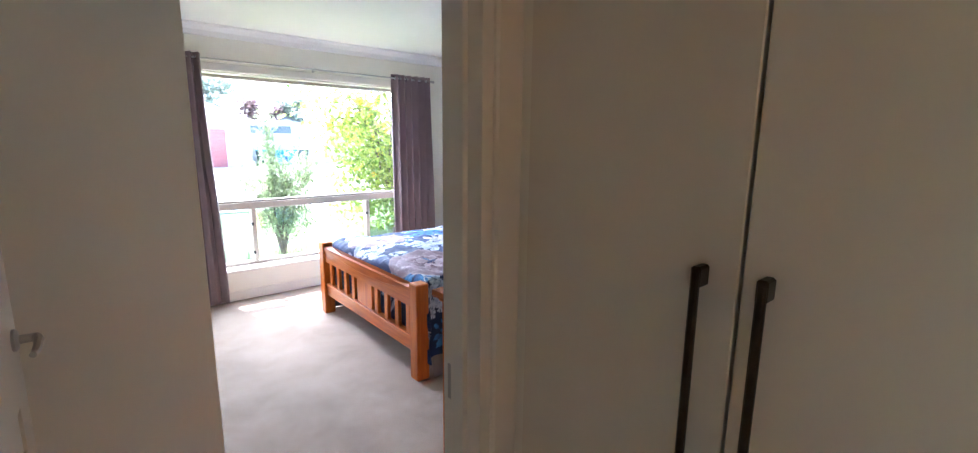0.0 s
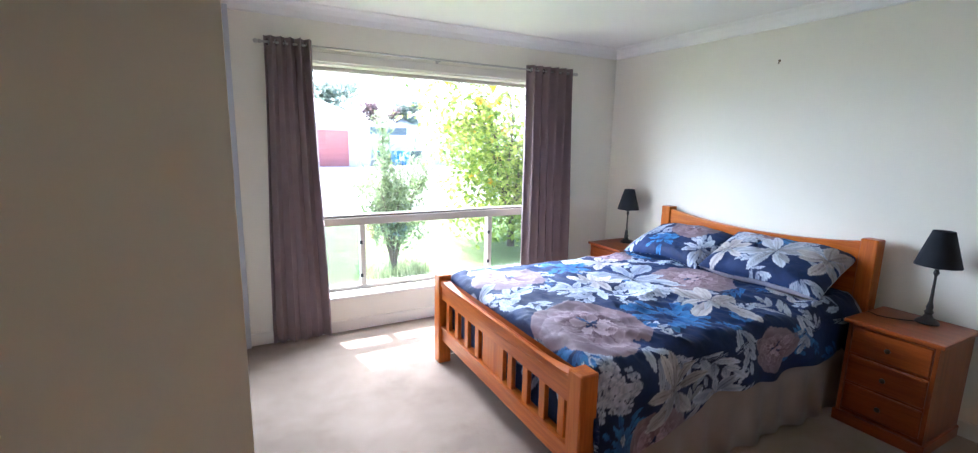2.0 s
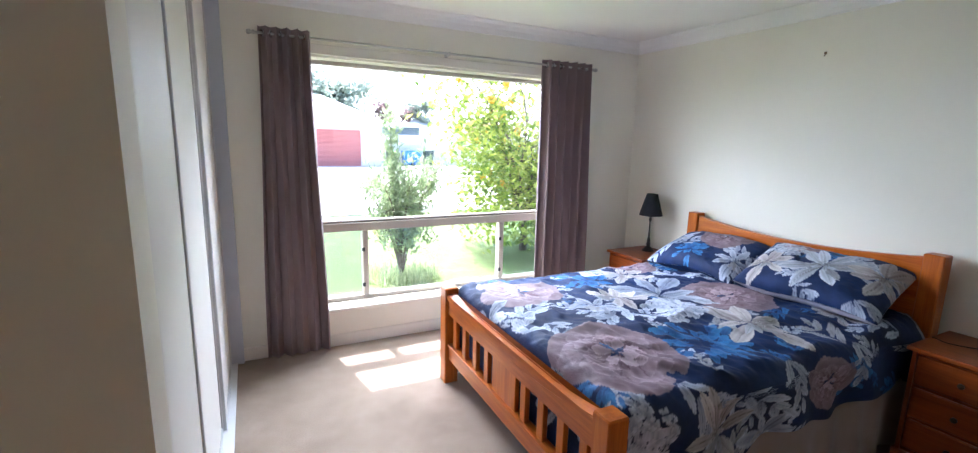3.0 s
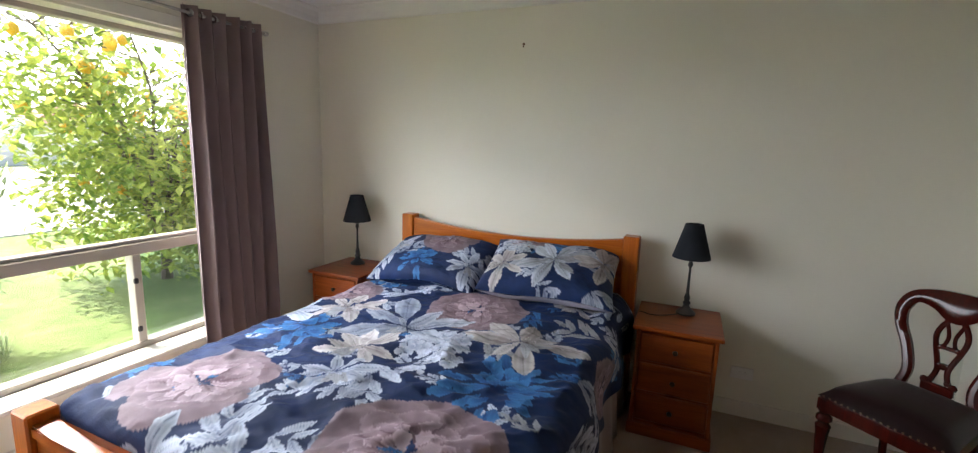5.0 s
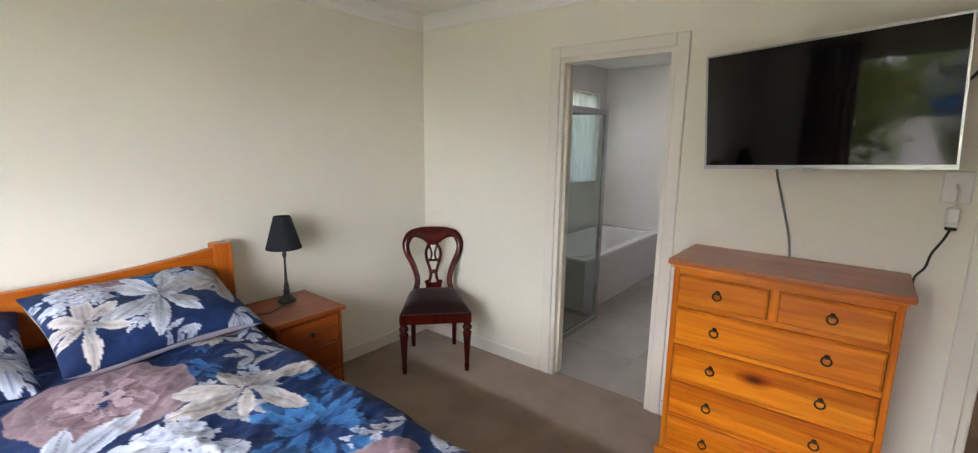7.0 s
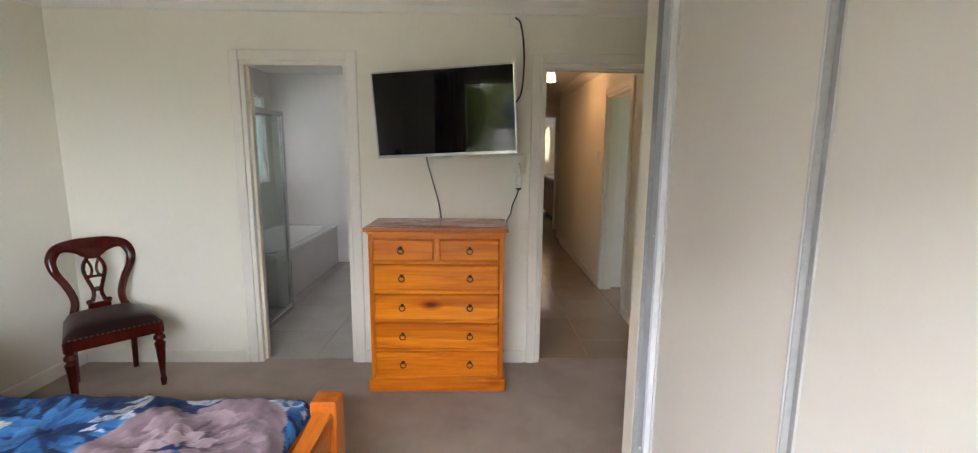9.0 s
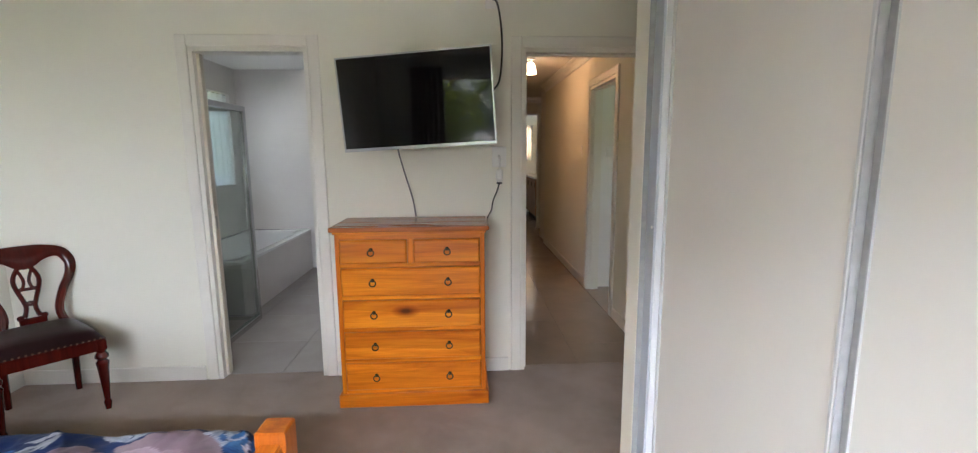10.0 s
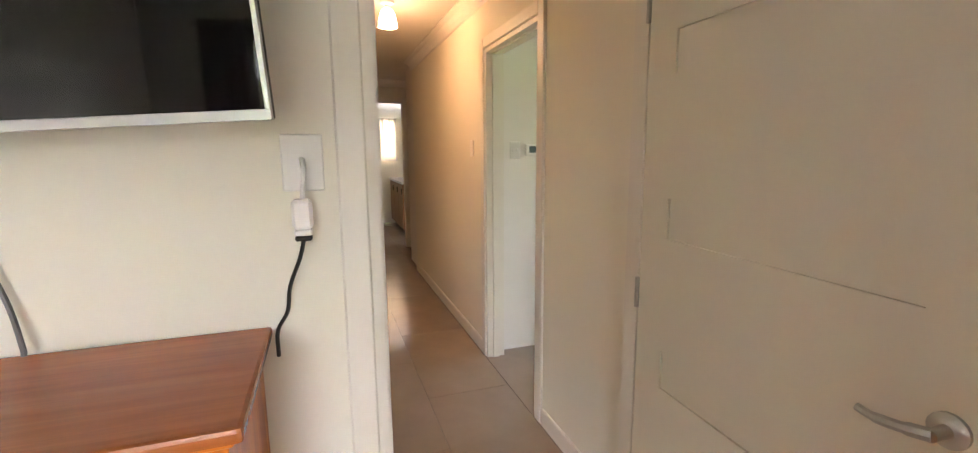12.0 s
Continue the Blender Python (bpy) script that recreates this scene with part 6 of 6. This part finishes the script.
far_tree((8.9, 53, OUT), 8.6, 7.0, HAZED_LEAF, 35, "tall grey-green tree behind the garage roof, paled with haze")
far_tree((13.2, 49, OUT), 5.6, 4.0, PLUM_LEAF, 33, "dark plum-leaved tree above the fence")
far_tree((16.6, 50, OUT), 6.2, 3.6, HAZED_LEAF, 34, "rounded green tree above the far roofs, paled with haze")

BRICK_PALE = mottled("pale_render", (0.68, 0.66, 0.62), (0.74, 0.72, 0.68), 2.0, 0.8, 30, 0.2, 0.003)
ROOF_WHITE = mottled("pale_roof_sheet", (0.62, 0.62, 0.61), (0.70, 0.70, 0.69), 1.0, 0.5, 10, 0.1, 0.003)
ROLLER = mottled("red_roller_door", (0.48, 0.19, 0.18), (0.53, 0.22, 0.21), 3.0, 0.5, 40, 0.1, 0.002)
FENCE_BLUE = mottled("slate_blue_fence", (0.10, 0.14, 0.20), (0.15, 0.19, 0.26), 1.5, 0.6, 30, 0.1, 0.002)
BRICK_RED = mottled("red_tile_roof", (0.26, 0.12, 0.09), (0.34, 0.17, 0.13), 3.0, 0.8, 25, 0.3, 0.004)


def garage():
    g = thing("garage", (2.9, 33.0, OUT), "pale garage with a ribbed red roller door", "garage")
    x0, x1, zt = -9.0, 5.2, 2.86
    d0, d1, dh = 0.95, 3.75, 2.42
    bm = bmesh.new()
    for lo, hi in (((x0, 0), (d0, zt)), ((d1, 0), (x1, zt)), ((d0, dh), (d1, zt))):
        box(bm, (lo[0], 0, lo[1]), (hi[0], 0.2, hi[1]))
    box(bm, (x1 - 0.2, 0.2, 0), (x1, 7, zt))
    box(bm, (x0, 0.2, 0), (x0 + 0.2, 7, zt))
    part("wall", bm, BRICK_PALE, g)
    bm = bmesh.new()
    for k in range(30):
        z = k * dh / 30
        prism(bm, [(0.06, z), (0.035, z + dh / 60), (0.06, z + dh / 30), (0.10, z + dh / 30), (0.10, z)], 0, d0, d1)
    part("roller_door", bm, ROLLER, g, "ribbed red roller door")
    bm = bmesh.new()
    a = [bm.verts.new(p) for p in ((x0 - 0.5, -0.5, zt), (x1 + 0.5, -0.5, zt), (x1 + 0.5, 7.5, zt), (x0 - 0.5, 7.5, zt), (x0 + 3.5, 3.5, zt + 2.0), (x1 - 3.5, 3.5, zt + 2.0))]
    for f in ((0, 1, 5, 4), (1, 2, 5), (2, 3, 4, 5), (3, 0, 4), (3, 2, 1, 0)):
        bm.faces.new([a[i] for i in f])
    part("roof", bm, ROOF_WHITE, g)
    boxpart("gutter", (x0 - 0.55, -0.62, zt - 0.05), (x1 + 0.55, -0.5, zt + 0.08), TRIM, g)


garage()


def house():
    h = thing("house", (18.5, 46, OUT), "low neighbouring house with a pale and red roof", "house")
    bm = bmesh.new()
    box(bm, (-5, 0, 0), (8, 6, 2.3))
    part("wall", bm, BRICK_PALE, h)
    for x0, x1, z, m in ((-5.6, 1.0, 1.7, ROOF_WHITE), (1.0, 8.6, 1.9, BRICK_RED)):
        bm = bmesh.new()
        a = [bm.verts.new(p) for p in ((x0, -0.6, 2.3), (x1, -0.6, 2.3), (x1, 6.6, 2.3), (x0, 6.6, 2.3), (x0 + 2.5, 3, 2.3 + z), (x1 - 2.5, 3, 2.3 + z))]
        for f in ((0, 1, 5, 4), (1, 2, 5), (2, 3, 4, 5), (3, 0, 4), (3, 2, 1, 0)):
            bm.faces.new([a[i] for i in f])
        part("roof", bm, m, h)
    for x in (-3, 1.5, 5):
        boxpart("window", (x - 0.6, -0.03, 0.9), (x + 0.6, 0.05, 2.0), DARK, h)


house()
shed = thing("garden_shed", (11.5, 41, OUT), "slate blue garden shed behind the wall", "shed")
boxpart("wall", (-1.9, 0, 0), (1.9, 2.2, 2.9), FENCE_BLUE, shed)
bm = bmesh.new()
prism(bm, [(-0.2, 2.9), (2.4, 2.9), (1.1, 3.35)], 0, -2.05, 2.05)
part("roof", bm, FENCE_BLUE, shed)
slab("boundary_wall", (7.8, 34.6, OUT), (42, 34.8, 1.85), BRICK_PALE, "pale boundary wall beside the garage", "wall")


def sky_backdrop():
    """Glowing sheet for the hazy white sky low over the horizon, far beyond the gardens, added to brighten the
    television wall.
    """
    bm = bmesh.new()
    rows = []
    for z in (-2.0, 60.0):
        rows.append([bm.verts.new((160 * math.sin(radians(a)), 160 * math.cos(radians(a)), z)) for a in range(-75, 76, 5)])
    for k in range(len(rows[0]) - 1):
        bm.faces.new((rows[0][k], rows[0][k + 1], rows[1][k + 1], rows[1][k]))
    m, nt, b = nodes_of("bright_haze")
    b.inputs["Base Color"].default_value = (0.0, 0.0, 0.0, 1)
    b.inputs["Emission Color"].default_value = (0.93, 0.97, 1.0, 1)
    b.inputs["Emission Strength"].default_value = 3.0
    structure("backdrop", bm, m, "glowing backdrop of bright white hazy sky above the horizon", "sky")


sky_backdrop()


def wheelie_bin(x, colour, lid):
    b = thing("wheelie_bin", (x, 33.6, OUT + 0.03), "plastic wheelie bin standing by the boundary wall", "wheelie bin", "bins by the wall")
    bm = bmesh.new()
    a = [bm.verts.new((sx * 0.24, sy * 0.26, 0.06)) for sx, sy in ((-1, -1), (1, -1), (1, 1), (-1, 1))]
    c = [bm.verts.new((sx * 0.31, sy * 0.36, 0.98)) for sx, sy in ((-1, -1), (1, -1), (1, 1), (-1, 1))]
    for k in range(4):
        bm.faces.new((a[k], a[(k + 1) % 4], c[(k + 1) % 4], c[k]))
    bm.faces.new(a)
    bm.faces.new(c)
    part("body", bm, colour, b)
    bm = bmesh.new()
    prism(bm, [(-0.40, 0.98), (0.38, 0.98), (0.38, 1.03), (-0.40, 1.07)], 0, -0.34, 0.34)
    part("lid", bm, lid, b)
    for s in (-1, 1):
        bm = bmesh.new()
        lathe(bm, [(0.0, -0.03), (0.10, -0.03), (0.10, 0.03), (0.0, 0.03)], 12, Matrix.Translation((s * 0.27, 0.3, 0.10)) @ Matrix.Rotation(math.pi / 2, 4, "Y"))
        part("wheel", bm, DARK, b)


BIN_DARK = plain("dark_green_plastic", (0.02, 0.05, 0.05), 0.5)
BIN_BLUE = plain("blue_plastic", (0.02, 0.16, 0.50), 0.5)
BIN_TEAL = plain("teal_plastic", (0.03, 0.30, 0.25), 0.5)
wheelie_bin(8.9, BIN_DARK, BIN_TEAL)
wheelie_bin(10.0, BIN_BLUE, BIN_BLUE)
wheelie_bin(10.7, BIN_BLUE, BIN_TEAL)
wheelie_bin(11.6, BIN_DARK, BIN_DARK)


# ---------------------------------------------------------------- floor tiles, last
def lay_tiles(parent, material, x0, x1, y0, y1, ox, oy, w, l, stagger):
    cache = {}
    g = 0.0015
    i0, i1 = math.floor((x0 - ox) / w), math.ceil((x1 - ox) / w)
    for i in range(i0, i1):
        shift = stagger * l * (i % 2)
        for j in range(math.floor((y0 - oy - shift) / l), math.ceil((y1 - oy - shift) / l)):
            a0, a1 = max(ox + i * w, x0), min(ox + (i + 1) * w, x1)
            b0, b1 = max(oy + shift + j * l, y0), min(oy + shift + (j + 1) * l, y1)
            if a1 - a0 < 0.02 or b1 - b0 < 0.02:
                continue
            key = (round(a1 - a0, 3), round(b1 - b0, 3))
            if key not in cache:
                bm = bmesh.new()
                box(bm, (-key[0] / 2 + g, -key[1] / 2 + g, -0.006), (key[0] / 2 - g, key[1] / 2 - g, 0.0), 0.0012)
                ob = part("tile", bm, material, parent)
                cache[key] = ob.data
            else:
                ob = new("tile", cache[key])
                ob.parent = parent
            ob.location = ((a0 + a1) / 2, (b0 + b1) / 2, -0.0005)


lay_tiles(floor_hall, TILE, -2.4, HALL_L + 0.1, -8.5, -0.062, -0.378, -1.9, 0.5, 1.0, 0.5)
lay_tiles(floor_ens, PALE_TILE, 0.9, ENS_X, ENS_Y, -0.062, 1.6, -0.6, 0.6, 0.6, 0.0)
